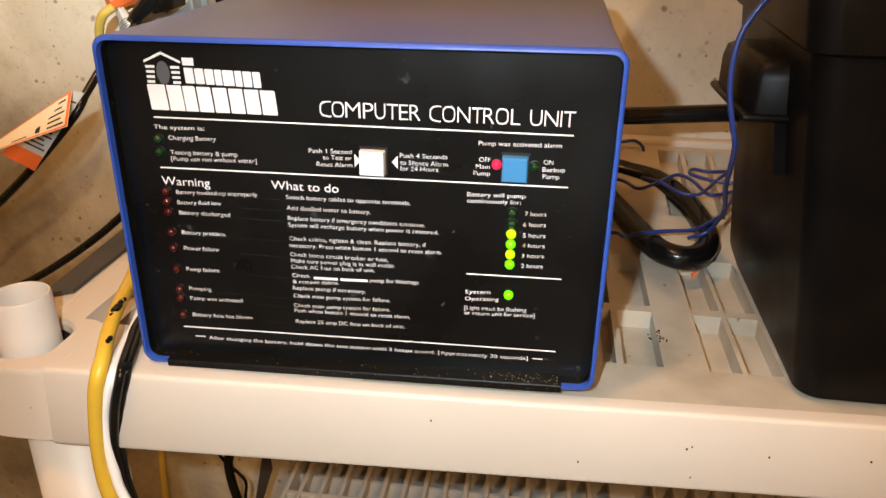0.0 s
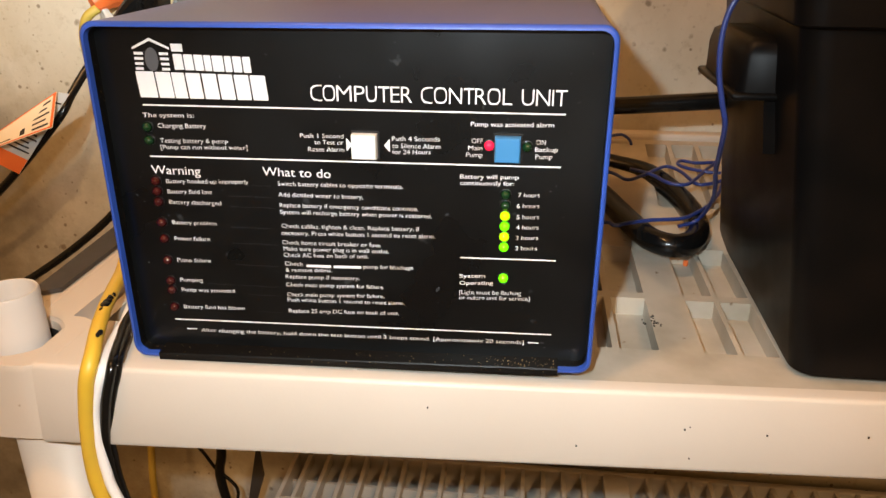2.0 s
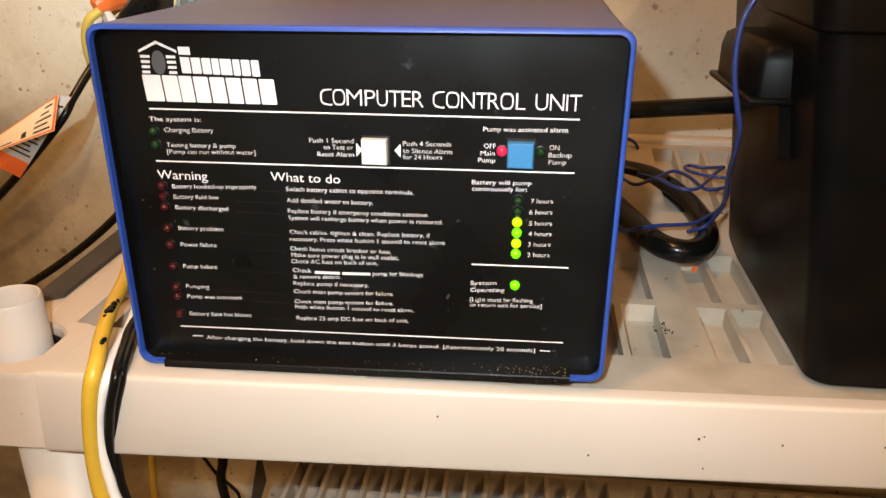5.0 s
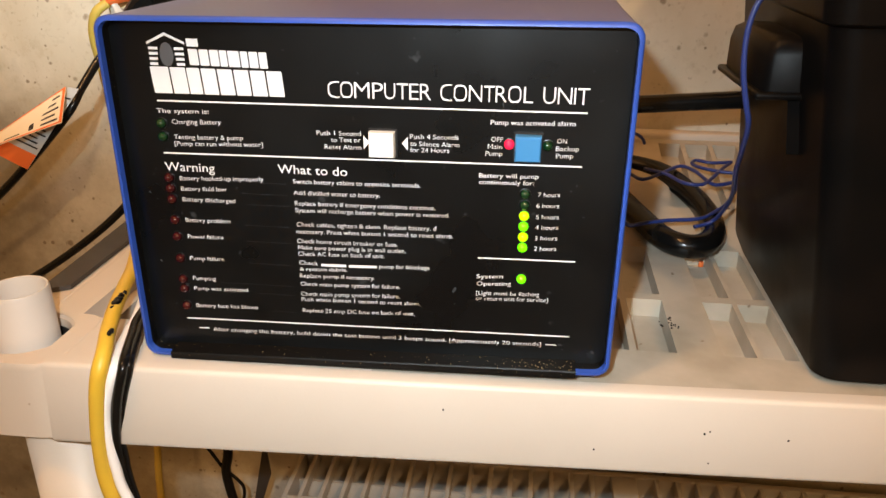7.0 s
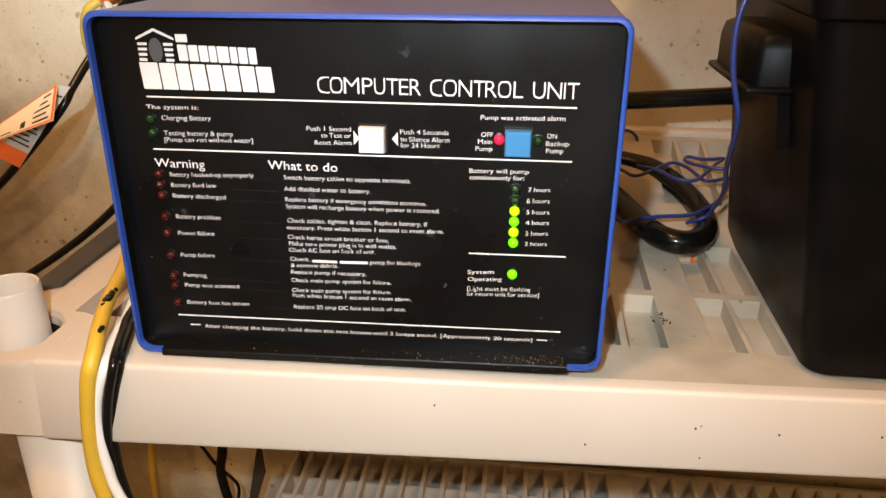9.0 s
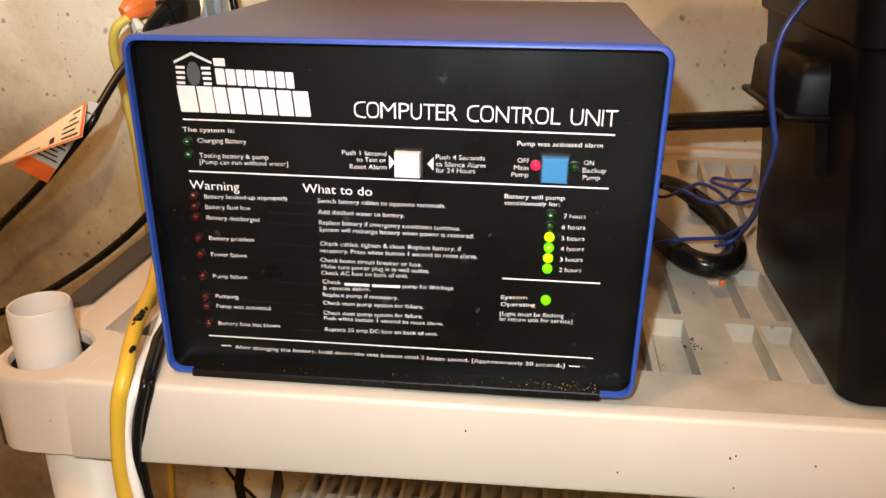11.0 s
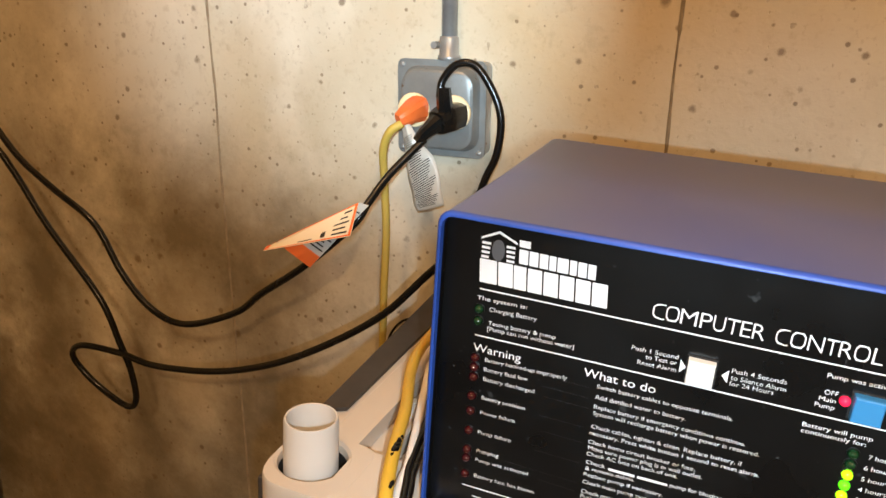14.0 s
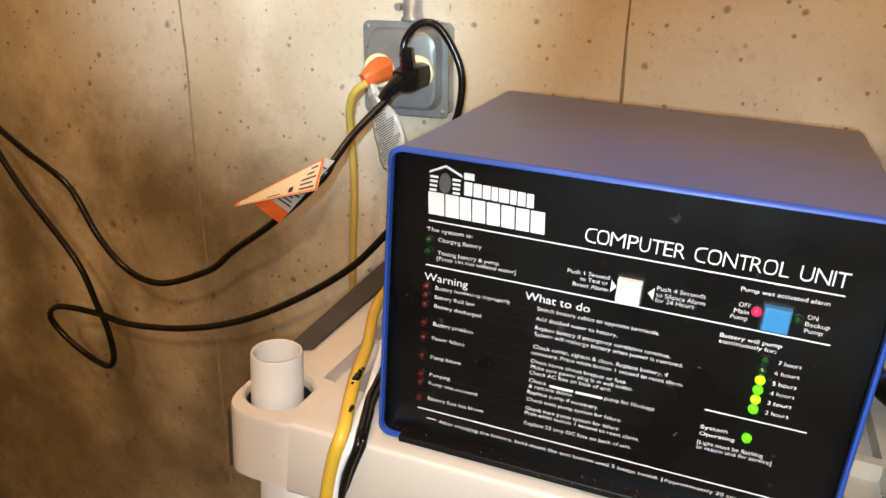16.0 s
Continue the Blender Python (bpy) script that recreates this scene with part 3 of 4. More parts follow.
printed("Reset Alarm", -0.0207, -0.0028, 1.0181, 1.0185, 0.0023)
printed("Push 4 Seconds", 0.0208, 0.0438, 1.0247, 1.0251, 0.0023)
printed("to Silence Alarm", 0.0208, 0.0442, 1.0213, 1.0215, 0.0023)
printed("for 24 Hours", 0.0208, 0.0395, 1.0182, 1.0187, 0.0023)
TITLE = (("C", 28, 95), ("O", 97, 167), ("M", 172, 258), ("P", 270, 330), ("U", 335, 396), ("T", 401, 465), ("E", 468, 520), ("R", 525, 588),
         ("C", 633, 697), ("O", 703, 775), ("N", 783, 855), ("T", 862, 920), ("R", 922, 985), ("O", 988, 1058), ("L", 1068, 1120),
         ("U", 1168, 1235), ("N", 1243, 1318), ("I", 1326, 1337), ("T", 1343, 1407))
for letter, a, b in TITLE:
    printed(letter, -0.02036 + a * 8.733e-5, -0.02036 + b * 8.733e-5, 1.0429 + a * 3.6e-7, 1.0429 + b * 3.6e-7, 0.0078, "title")
printed("Pump was activated alarm", 0.0585, 0.0971, 1.0329, 1.0336, 0.0022, "bold")
printed("OFF", 0.0590, 0.0644, 1.0249, 1.0249, 0.0023)
printed("Main", 0.0575, 0.0642, 1.0214, 1.0215, 0.0023)
printed("Pump", 0.0565, 0.0644, 1.0180, 1.0182, 0.0023)
printed("ON", 0.0893, 0.0938, 1.0252, 1.0252, 0.0023)
printed("Backup", 0.0890, 0.0996, 1.0216, 1.0219, 0.0023)
printed("Pump", 0.0893, 0.0972, 1.0182, 1.0184, 0.0023)
printed("Battery will pump", 0.0538, 0.0819, 1.0072, 1.0078, 0.0022, "bold")
printed("continuously for:", 0.0539, 0.0799, 1.0040, 1.0045, 0.0022, "bold")
printed("7 hours", 0.0821, 0.0924, 0.9988, 0.9992, 0.0023)
printed("6 hours", 0.0816, 0.0925, 0.9932, 0.9937, 0.0023)
printed("5 hours", 0.0817, 0.0926, 0.9875, 0.9880, 0.0023)
printed("4 hours", 0.0817, 0.0927, 0.9821, 0.9826, 0.0023)
printed("3 hours", 0.0817, 0.0926, 0.9765, 0.9771, 0.0023)
printed("2 hours", 0.0817, 0.0924, 0.9710, 0.9715, 0.0023)
printed("System", 0.0540, 0.0671, 0.9543, 0.9551, 0.0022, "bold")
printed("Operating", 0.0541, 0.0713, 0.9504, 0.9513, 0.0022, "bold")
printed("[Light must be flashing", 0.0540, 0.0857, 0.9451, 0.9463, 0.0023)
printed("or return unit for service]", 0.0540, 0.0902, 0.9421, 0.9434, 0.0023)

rule(-0.1023, 0.1020, 1.0387, 1.0397)
rule(-0.1026, 0.1015, 1.0128, 1.0145)
rule(-0.1024, 0.1022, 0.9206, 0.9244)
rule(0.0543, 0.1020, 0.9656, 0.9663)
rule(-0.0962, -0.0905, 0.9150, 0.9152, 0.0006)
rule(0.0905, 0.0959, 0.9190, 0.9190, 0.0006)
# the two words of the maker's name as plain bars
flat("print_bar", [(-0.0258, 0.9560), (-0.0128, 0.9562), (-0.0128, 0.9576), (-0.0258, 0.9574)], INK)
flat("print_bar", [(-0.0114, 0.9562), (0.0031, 0.9566), (0.0031, 0.9580), (-0.0114, 0.9576)], INK)
flat("pointer", [(-0.0016, 1.0255), (-0.0016, 1.0187), (0.0013, 1.0221)], INK)
flat("pointer", [(0.0197, 1.0256), (0.0197, 1.0190), (0.0168, 1.0223)], INK)
# emblem: a roof with boards, and plain blocks beside and below it
flat("emblem_roof", [(-0.1036, 1.0650), (-0.0944, 1.0692), (-0.0850, 1.0652), (-0.0850, 1.0664), (-0.0944, 1.0706), (-0.1036, 1.0662)], INK)
for k in range(4):
    z = 1.0640 - 0.0024 * k
    flat("emblem_board", [(-0.1030, z), (-0.0984 - 0.0002 * k, z), (-0.0984 - 0.0002 * k, z - 0.0013), (-0.1030, z - 0.0013)], INK)
    flat("emblem_board", [(-0.0904 + 0.0002 * k, z), (-0.0858, z), (-0.0858, z - 0.0013), (-0.0904 + 0.0002 * k, z - 0.0013)], INK)
flat("emblem_bar", [(-0.0840, 1.0645), (-0.0783, 1.0645), (-0.0785, 1.0681), (-0.0842, 1.0681)], INK)
def emblem_block(x0, x1, z0, z1, slant=0.0):
    """A plain block with clipped corners."""
    c = 0.0003
    flat("emblem_block", [(x0 + c + slant, z0), (x1 - c + slant, z0), (x1 + slant, z0 + c), (x1, z1 - c), (x1 - c, z1), (x0 + c, z1), (x0, z1 - c), (x0 + slant, z0 + c)], INK)


for k, (a, b) in enumerate(((-0.0838, -0.0792), (-0.0786, -0.0741), (-0.0735, -0.0692), (-0.0687, -0.0652), (-0.0647, -0.0592), (-0.0586, -0.0552), (-0.0546, -0.0504), (-0.0498, -0.0460))):
    emblem_block(a, b, 1.0560 - 0.0001 * k, 1.0634 - 0.0001 * k, 0.0004)
for k, (a, b) in enumerate(((-0.1036, -0.0945), (-0.0938, -0.0862), (-0.0857, -0.0793), (-0.0786, -0.0714), (-0.0706, -0.0634), (-0.0626, -0.0555), (-0.0547, -0.0476), (-0.0468, -0.0394))):
    emblem_block(a, b, 1.0424, 1.0549 - 0.0001 * k, 0.0009)
flat("emblem_oval", [(-0.0944 + 0.0034 * math.cos(k * math.pi / 12), 1.0606 + 0.0056 * math.sin(k * math.pi / 12)) for k in range(24)], LEADER, -0.00035)


def leader(x0, x1, z):
    bm = bmesh.new()
    x = x0
    while x < x1:
        bm.faces.new([bm.verts.new((x + a, -0.0004, z + c)) for a, c in ((0, 0), (0.0003, 0), (0.0003, 0.0003), (0, 0.0003))])
        x += 0.0014
    part("dotted_leader", bm, LEADER, panel)


for x0, z in ((-0.0530, 0.9992), (-0.0640, 0.9933), (-0.0630, 0.9876), (-0.0640, 0.9763), (-0.0640, 0.9675), (-0.0640, 0.9552), (-0.0810, 0.9432), (-0.0600, 0.9380), (-0.0540, 0.9280)):
    leader(x0, -0.0405, z)


def lamp(x, z, mat, label):
    ob = part("indicator_lamp", lathe([(0.0024, 0.0), (0.0024, -0.0012), (0.0021, -0.0022), (0.0014, -0.0030), (0.0005, -0.0033)], (x, 0.0, z), "y", 16), mat, unit, label, smooth=True)
    part("collar", lathe([(0.0028, 0.0002), (0.0028, -0.0004), (0.0024, -0.0005)], (x, 0.0, z), "y", 16), PANEL, ob)
    return ob


for z in (1.0001, 0.9946, 0.9889, 0.9775, 0.9684, 0.9562, 0.9442, 0.9387, 0.9285):
    lamp(-0.1014, z, LED_RED_OFF, "unlit red indicator")
for z in (1.0278, 1.0212):
    lamp(-0.1015, z, LED_GREEN_OFF, "unlit green indicator")
lamp(0.0674, 1.0240, LED_RED_ON, "lit red indicator")
lamp(0.0852, 1.0240, LED_GREEN_OFF, "unlit green indicator")
for z, m, l in ((1.0000, LED_GREEN_OFF, "unlit green indicator"), (0.9945, LED_GREEN_OFF, "unlit green indicator"), (0.9890, LED_LIME_ON, "lit lime indicator"), (0.9836, LED_GREEN_ON, "lit green indicator"), (0.9781, LED_LIME_ON, "lit lime indicator"), (0.9726, LED_GREEN_ON, "lit green indicator")):
    lamp(0.0760, z, m, l)
lamp(0.0763, 0.9556, LED_GREEN_ON, "lit green indicator")


def key(x, z, mat, label):
    bm = loft([[(x + a * w, y, z + b * w) for a, b in ((-1, -1), (1, -1), (1, 1), (-1, 1))] for w, y in ((0.0060, 0.0), (0.0060, -0.0048), (0.0057, -0.0056), (0.0053, -0.0059))])
    cap = part("button", bm, mat, unit, label)
    # near-black frame that paints the shadow gap at the button's foot
    part("gap_shade", loft([[(x + a * w, y, z + b * w) for a, b in ((-1, -1), (1, -1), (1, 1), (-1, 1))] for w, y in ((0.0068, 0.0002), (0.0068, -0.0008), (0.0062, -0.0009))]), DARK, cap, "slot round the button, its shadow painted dark")


key(0.0078, 1.0222, WHITE_KEY, "square white push button")
key(0.0762, 1.0230, BLUE_KEY, "square light blue push button")


# ---- battery box ----
battery = thing("battery_box", "large black plastic battery case on the shelf", "battery box")
BX1 = 0.56


def slab(z, x0, back, y0, r=0.012):
    """One level of the case; its near flank runs from x0 in front to back behind."""
    pts = []
    x1, y1 = BX1 + (0.236 - x0), 0.215 + (0.008 - y0)
    for cx, cy, a0 in ((x1 - r, y1 - r, 0), (back + r, y1 - r, 90), (x0 + r, y0 + r, 180), (x1 - r, y0 + r, 270)):
        for k in range(7):
            a = radians(a0 + 15 * k)
            pts.append((cx + r * math.cos(a), cy + r * math.sin(a), z))
    return pts


part("tub", loft([slab(0.9015, 0.2335, 0.2375, 0.013), slab(0.904, 0.2295, 0.2335, 0.009), slab(1.0815, 0.2000, 0.2160, -0.003)]), BATTERY, battery, smooth=True).modifiers.new("split", "EDGE_SPLIT").split_angle = radians(40)
part("lid", loft([slab(1.0800, 0.1975, 0.2140, -0.0065), slab(1.0812, 0.1962, 0.2128, -0.0080), slab(1.0830, 0.1960, 0.2125, -0.0082), slab(1.125, 0.1890, 0.2060, -0.0105), slab(1.131, 0.193, 0.210, -0.0065), slab(1.160, 0.207, 0.224, 0.005)]), BATTERY, battery, smooth=True).modifiers.new("split", "EDGE_SPLIT").split_angle = radians(40)
grip = bmesh.new()
loft([[(x, y, z) for x, y in ((0.2180, 0.0460), (0.1930, 0.0460), (0.1890, 0.0500), (0.1885, 0.122), (0.1925, 0.126), (0.2180, 0.126))] for z in (1.0430, 1.0595)]
     + [[(0.2180, 0.0475, 1.0665), (0.1945, 0.0475, 1.0665), (0.1905, 0.0515, 1.0665), (0.1900, 0.1205, 1.0665), (0.1940, 0.1245, 1.0665), (0.2180, 0.1245, 1.0665)],
        [(0.2180, 0.0515, 1.0690), (0.1975, 0.0515, 1.0690), (0.1945, 0.0545, 1.0690), (0.1940, 0.1175, 1.0690), (0.1970, 0.1205, 1.0690), (0.2180, 0.1205, 1.0690)]], bm=grip)
box(0.1855, 0.2180, 0.0425, 0.131, 1.0395, 1.0432, 0.0015, 2, bm=grip)
part("handle", grip, BATTERY, battery, "moulded side handle", smooth=True).modifiers.new("split", "EDGE_SPLIT").split_angle = radians(46)
part("side_rib", loft([[(x, 0.046, z), (0.228, 0.046, z), (0.228, 0.058, z), (x, 0.058, z)] for x, z in ((0.2060, 1.012), (0.2020, 1.0396))]), BATTERY, battery, "flat rib under the handle")

hose = thing("battery_cable", "thick black cable from control box to battery case", "cable")
part("jacket", tube([(0.0925, 0.2050, 1.0005), (0.1447, 0.2000, 1.0026), (0.1823, 0.2000, 1.0054), (0.2157, 0.2000, 1.0080), (0.2508, 0.2000, 1.0102)], 0.0062), CORD, hose, smooth=True)
coil = thing("coiled_cable", "thick black cable looped on the shelf", "cable")
part("jacket", tube([(0.0886, 0.3237, 0.9350), (0.1414, 0.3073, 0.9320), (0.1634, 0.2997, 0.9300), (0.1895, 0.2818, 0.9280), (0.2083, 0.2400, 0.9220), (0.2136, 0.1957, 0.9170), (0.2057, 0.1660, 0.9150), (0.1909, 0.1547, 0.9150), (0.1747, 0.1648, 0.9160), (0.1620, 0.1992, 0.9180), (0.1480, 0.2377, 0.9220), (0.1317, 0.2772, 0.9250), (0.0995, 0.3115, 0.9300)], 0.0086), CORD, coil, smooth=True)
blue = thing("blue_wire", "thin dark blue wire tangled beside the battery case", "wire")
STRANDS = [
    [(0.1900, 0.0350, 1.1080), (0.1856, 0.0350, 1.0993), (0.1817, 0.0350, 1.0935), (0.1765, 0.0350, 1.0828), (0.1748, 0.0350, 1.0697), (0.1761, 0.0350, 1.0537), (0.1800, 0.0360, 1.0386), (0.1836, 0.0400, 1.0275), (0.1882, 0.0600, 1.0091), (0.1950, 0.0900, 0.9891), (0.2037, 0.1200, 0.9688), (0.2104, 0.1500, 0.9504), (0.2115, 0.1750, 0.9310), (0.2067, 0.1790, 0.9240), (0.1960, 0.1740, 0.9225)],
    [(0.1180, 0.2600, 0.9380), (0.1522, 0.2512, 0.9380), (0.1645, 0.2321, 0.9380), (0.1803, 0.2482, 0.9380), (0.2001, 0.2730, 0.9380), (0.2103, 0.2598, 0.9380), (0.2159, 0.2297, 0.9380), (0.2242, 0.2276, 0.9380), (0.2400, 0.2400, 0.9380)],
    [(0.2433, 0.2839, 0.9400), (0.2259, 0.2798, 0.9400), (0.2153, 0.2852, 0.9400), (0.2101, 0.2752, 0.9400), (0.2149, 0.2647, 0.9400), (0.2274, 0.2556, 0.9400), (0.2400, 0.2522, 0.9400)],
    [(0.1700, 0.2600, 0.9385), (0.1849, 0.2456, 0.9390), (0.1947, 0.2247, 0.9390), (0.2077, 0.2221, 0.9390), (0.2180, 0.2368, 0.9395), (0.2310, 0.2631, 0.9395), (0.2442, 0.2875, 0.9390)],
    [(0.1150, 0.1800, 0.9160), (0.1429, 0.1688, 0.9250), (0.1495, 0.1609, 0.9260), (0.1607, 0.1661, 0.9265), (0.1757, 0.1719, 0.9270), (0.1983, 0.1783, 0.9270), (0.2116, 0.1922, 0.9270), (0.2277, 0.2175, 0.9270), (0.2415, 0.2509, 0.9290), (0.2490, 0.2760, 0.9340)],
    [(0.1250, 0.3350, 0.9430), (0.1492, 0.3350, 0.9466), (0.1594, 0.3350, 0.9470), (0.1696, 0.3350, 0.9485), (0.1769, 0.3350, 0.9441), (0.1790, 0.3360, 0.9380), (0.1753, 0.3370, 0.9340), (0.1618, 0.3370, 0.9330), (0.1488, 0.3370, 0.9330)],
]
for line in STRANDS:
    part("strand", tube(line, 0.0014), BLUE_WIRE, blue, smooth=True)


# ---- outlet on the wall ----
outlet = thing("outlet_box", "galvanised steel outlet box with raised cover on the wall", "outlet")
OX, OZ = -0.2720, 1.0655
LEAN = pose(OX, 0, OZ, 0, -3.3, 0) @ pose(-OX, 0, -OZ)


def square_loop(h, y, r):
    return [(x, y, z) for x, z in rounded(OX - h, OX + h, OZ - h, OZ + h, r)]


part("box_body", loft([square_loop(0.0445, WALL_Y - 0.001, 0.006), square_loop(0.0445, 0.346, 0.006)]), STEEL, outlet)
part("cover_plate", loft([square_loop(0.0460, 0.346, 0.007), square_loop(0.0460, 0.3435, 0.007), square_loop(0.0400, 0.3435, 0.016), square_loop(0.0390, 0.342, 0.016), square_loop(0.0370, 0.3325, 0.016), square_loop(0.0350, 0.3310, 0.015)]), STEEL_DULL, outlet, "raised zinc cover with rounded corners", smooth=True).modifiers.new("split", "EDGE_SPLIT").split_angle = radians(35)
for sx, sz in ((-1, 1), (1, -1), (1, 1), (-1, -1)):
    part("screw", lathe([(0.0026, 0.344), (0.0026, 0.3425), (0.0016, 0.3416)], (OX + sx * 0.0405, 0, OZ + sz * 0.0405), "y", 12), STEEL, outlet, smooth=True)
for x in (OX - 0.0225, OX + 0.0195):
    part("socket_face", lathe([(0.0165, 0.332), (0.0165, 0.3285), (0.0150, 0.3275)], (x, 0, OZ - 0.001), "y", 24), CREAM, outlet, "cream socket face", smooth=True)

conduit = thing("conduit", "grey steel conduit pipe rising from the outlet box", "pipe")
part("pipe", lathe([(0.0076, 1.112), (0.0076, 2.49)], (OX + 0.0045, 0.352, 0)), STEEL, conduit, smooth=True)
part("connector", lathe([(0.0112, 1.1110), (0.0112, 1.115), (0.0094, 1.116), (0.0094, 1.1315), (0.0084, 1.133)], (OX + 0.0045, 0.352, 0)), STEEL, conduit, smooth=True)
part("set_screw", lathe([(0.0034, -0.013), (0.0034, -0.004), (0.002, -0.002)], (OX - 0.0062, 0.352, 1.125), "y", 12), STEEL, conduit)
for ob in (outlet, conduit):
    ob.matrix_world = LEAN

def swept(points, radii, sides=8, flat=0.8):
    """A moulded body along a line, with a squarish section of the given half widths."""
    line = smooth_line(points, 5)
    bm = bmesh.new()
    loops, side = [], None
    for i, c in enumerate(line):
        f = i / (len(line) - 1) * (len(radii) - 1)
        k = min(int(f), len(radii) - 2)
        r = radii[k] + (radii[k + 1] - radii[k]) * (f - k)
        way = (line[min(i + 1, len(line) - 1)] - line[max(i - 1, 0)]).normalized()
        side = (Vector((0, 0, 1)) if abs(way.z) < 0.9 else Vector((1, 0, 0))) if side is None else side
        side = (side - way * side.dot(way)).normalized()
        up = way.cross(side)
        ring = []
        for k in range(sides):
            a = 2 * math.pi * (k + 0.5) / sides
            p, q = math.cos(a), math.sin(a)
            w = r / (abs(p) ** 4 + abs(q) ** 4) ** 0.25
            ring.append(c + w * p * side + flat * w * q * up)
        loops.append(ring)
    return loft(loops, bm=bm)


cord = thing("power_cord", "long black power cord looping down from the outlet", "cord")
plug = part("plug", swept([(-0.2478, 0.3280, 1.0648), (-0.2518, 0.3100, 1.0635), (-0.2566, 0.2980, 1.0598)], [0.0115, 0.0125, 0.0105], 12, 0.95), CORD, cord, "chunky black moulded plug")
part("strain_relief", swept([(-0.2564, 0.3000, 1.0605), (-0.2609, 0.2930, 1.0552), (-0.2658, 0.2870, 1.0487), (-0.2676, 0.2830, 1.0444)], [0.0085, 0.0065, 0.0052, 0.0045], 10, 1.0), CORD, plug)
part("adaptor", swept([(-0.2508, 0.3040, 1.0685), (-0.2519, 0.3020, 1.0804), (-0.2533, 0.3020, 1.0915)], [0.0070, 0.0068, 0.0060], 8, 1.0), CORD, plug)
part("jacket", tube([(-0.2631, 0.2880, 1.0458), (-0.2833, 0.2620, 1.0158), (-0.2928, 0.2400, 0.9926), (-0.3005, 0.2250, 0.9732), (-0.3506, 0.2250, 0.9240), (-0.4098, 0.2400, 0.8774), (-0.4468, 0.2450, 0.8453), (-0.5122, 0.2450, 0.8164), (-0.5587, 0.2450, 0.8236), (-0.5962, 0.2450, 0.8565), (-0.6313, 0.2450, 0.9086), (-0.6869, 0.2450, 0.9386), (-0.7347, 0.2450, 0.9672), (-0.7861, 0.2500, 1.0102), (-0.8806, 0.2500, 1.1033), (-0.9886, 0.2600, 1.1499),
                         (-1.0263, 0.2600, 1.1027), (-0.9296, 0.2600, 1.0575), (-0.7778, 0.2400, 0.9867), (-0.7391, 0.2400, 0.9508), (-0.6961, 0.2400, 0.8945), (-0.6286, 0.2400, 0.8228), (-0.6045, 0.2400, 0.7730), (-0.5910, 0.2400, 0.7404), (-0.5869, 0.2400, 0.7040), (-0.6032, 0.2400, 0.6911), (-0.6489, 0.2400, 0.7085), (-0.6737, 0.2350, 0.7389), (-0.6528, 0.2300, 0.7614), (-0.6004, 0.2350, 0.7630), (-0.5511, 0.2350, 0.7605), (-0.4717, 0.2350, 0.7749), (-0.3989, 0.2350, 0.8024), (-0.3314, 0.2350, 0.8427), (-0.2706, 0.2350, 0.8904), (-0.2261, 0.2350, 0.9421), (-0.1954, 0.2350, 0.9691), (-0.1316, 0.2350, 0.9866)], 0.0036), CORD, cord, smooth=True)
arc = thing("adaptor_cord", "glossy black cord arching from the plug behind the control box", "cord")
part("jacket", tube([(-0.2559, 0.3000, 1.0827), (-0.2553, 0.3030, 1.0977), (-0.2437, 0.3050, 1.1128), (-0.2264, 0.3080, 1.1132), (-0.2085, 0.3100, 1.0915), (-0.1992, 0.3100, 1.0676), (-0.2006, 0.3100, 1.0362), (-0.2097, 0.3100, 1.0110), (-0.2151, 0.3050, 0.9792), (-0.1972, 0.2800, 0.9570), (-0.1314, 0.2500, 0.9467)], 0.0036), CORD, arc, smooth=True)
thin = thing("thin_black_wire", "thin black wire arching behind the shelf", "wire")
part("jacket", tube([(-0.3040, 0.3000, 0.8000), (-0.2972, 0.3000, 0.8261), (-0.2919, 0.3000, 0.8405), (-0.2810, 0.3000, 0.8542), (-0.2672, 0.3000, 0.8595), (-0.2527, 0.3000, 0.8592), (-0.2431, 0.3000, 0.8553), (-0.2330, 0.3000, 0.8450)], 0.0013), CORD, thin, smooth=True)
hang = thing("hanging_yellow_cord", "dull yellow extension cord hanging down the wall", "cord")
part("plug", swept([(-0.2885, 0.3280, 1.0655), (-0.2890, 0.3150, 1.0645), (-0.2905, 0.3030, 1.0615), (-0.2945, 0.2960, 1.0580)], [0.0120, 0.0105, 0.0085, 0.0056], 14, 0.85), ORANGE, hang, "orange moulded plug")
part("jacket", tube([(-0.2902, 0.2960, 1.0554), (-0.3010, 0.2930, 1.0465), (-0.3107, 0.3000, 1.0268), (-0.3135, 0.3100, 0.9969), (-0.3115, 0.3150, 0.9395), (-0.3113, 0.3150, 0.8776), (-0.3106, 0.3150, 0.8192), (-0.3106, 0.3100, 0.7161), (-0.3096, 0.2900, 0.6035), (-0.3107, 0.2800, 0.5129), (-0.3081, 0.2800, 0.2876), (-0.2998, 0.2800, 0.0225)], 0.0040), OLD_YELLOW, hang, smooth=True)

# ---- cords over the shelf's edge ----
yel = thing("yellow_cord", "bright yellow extension cord draped over the shelf edge, scuffed black", "cord")
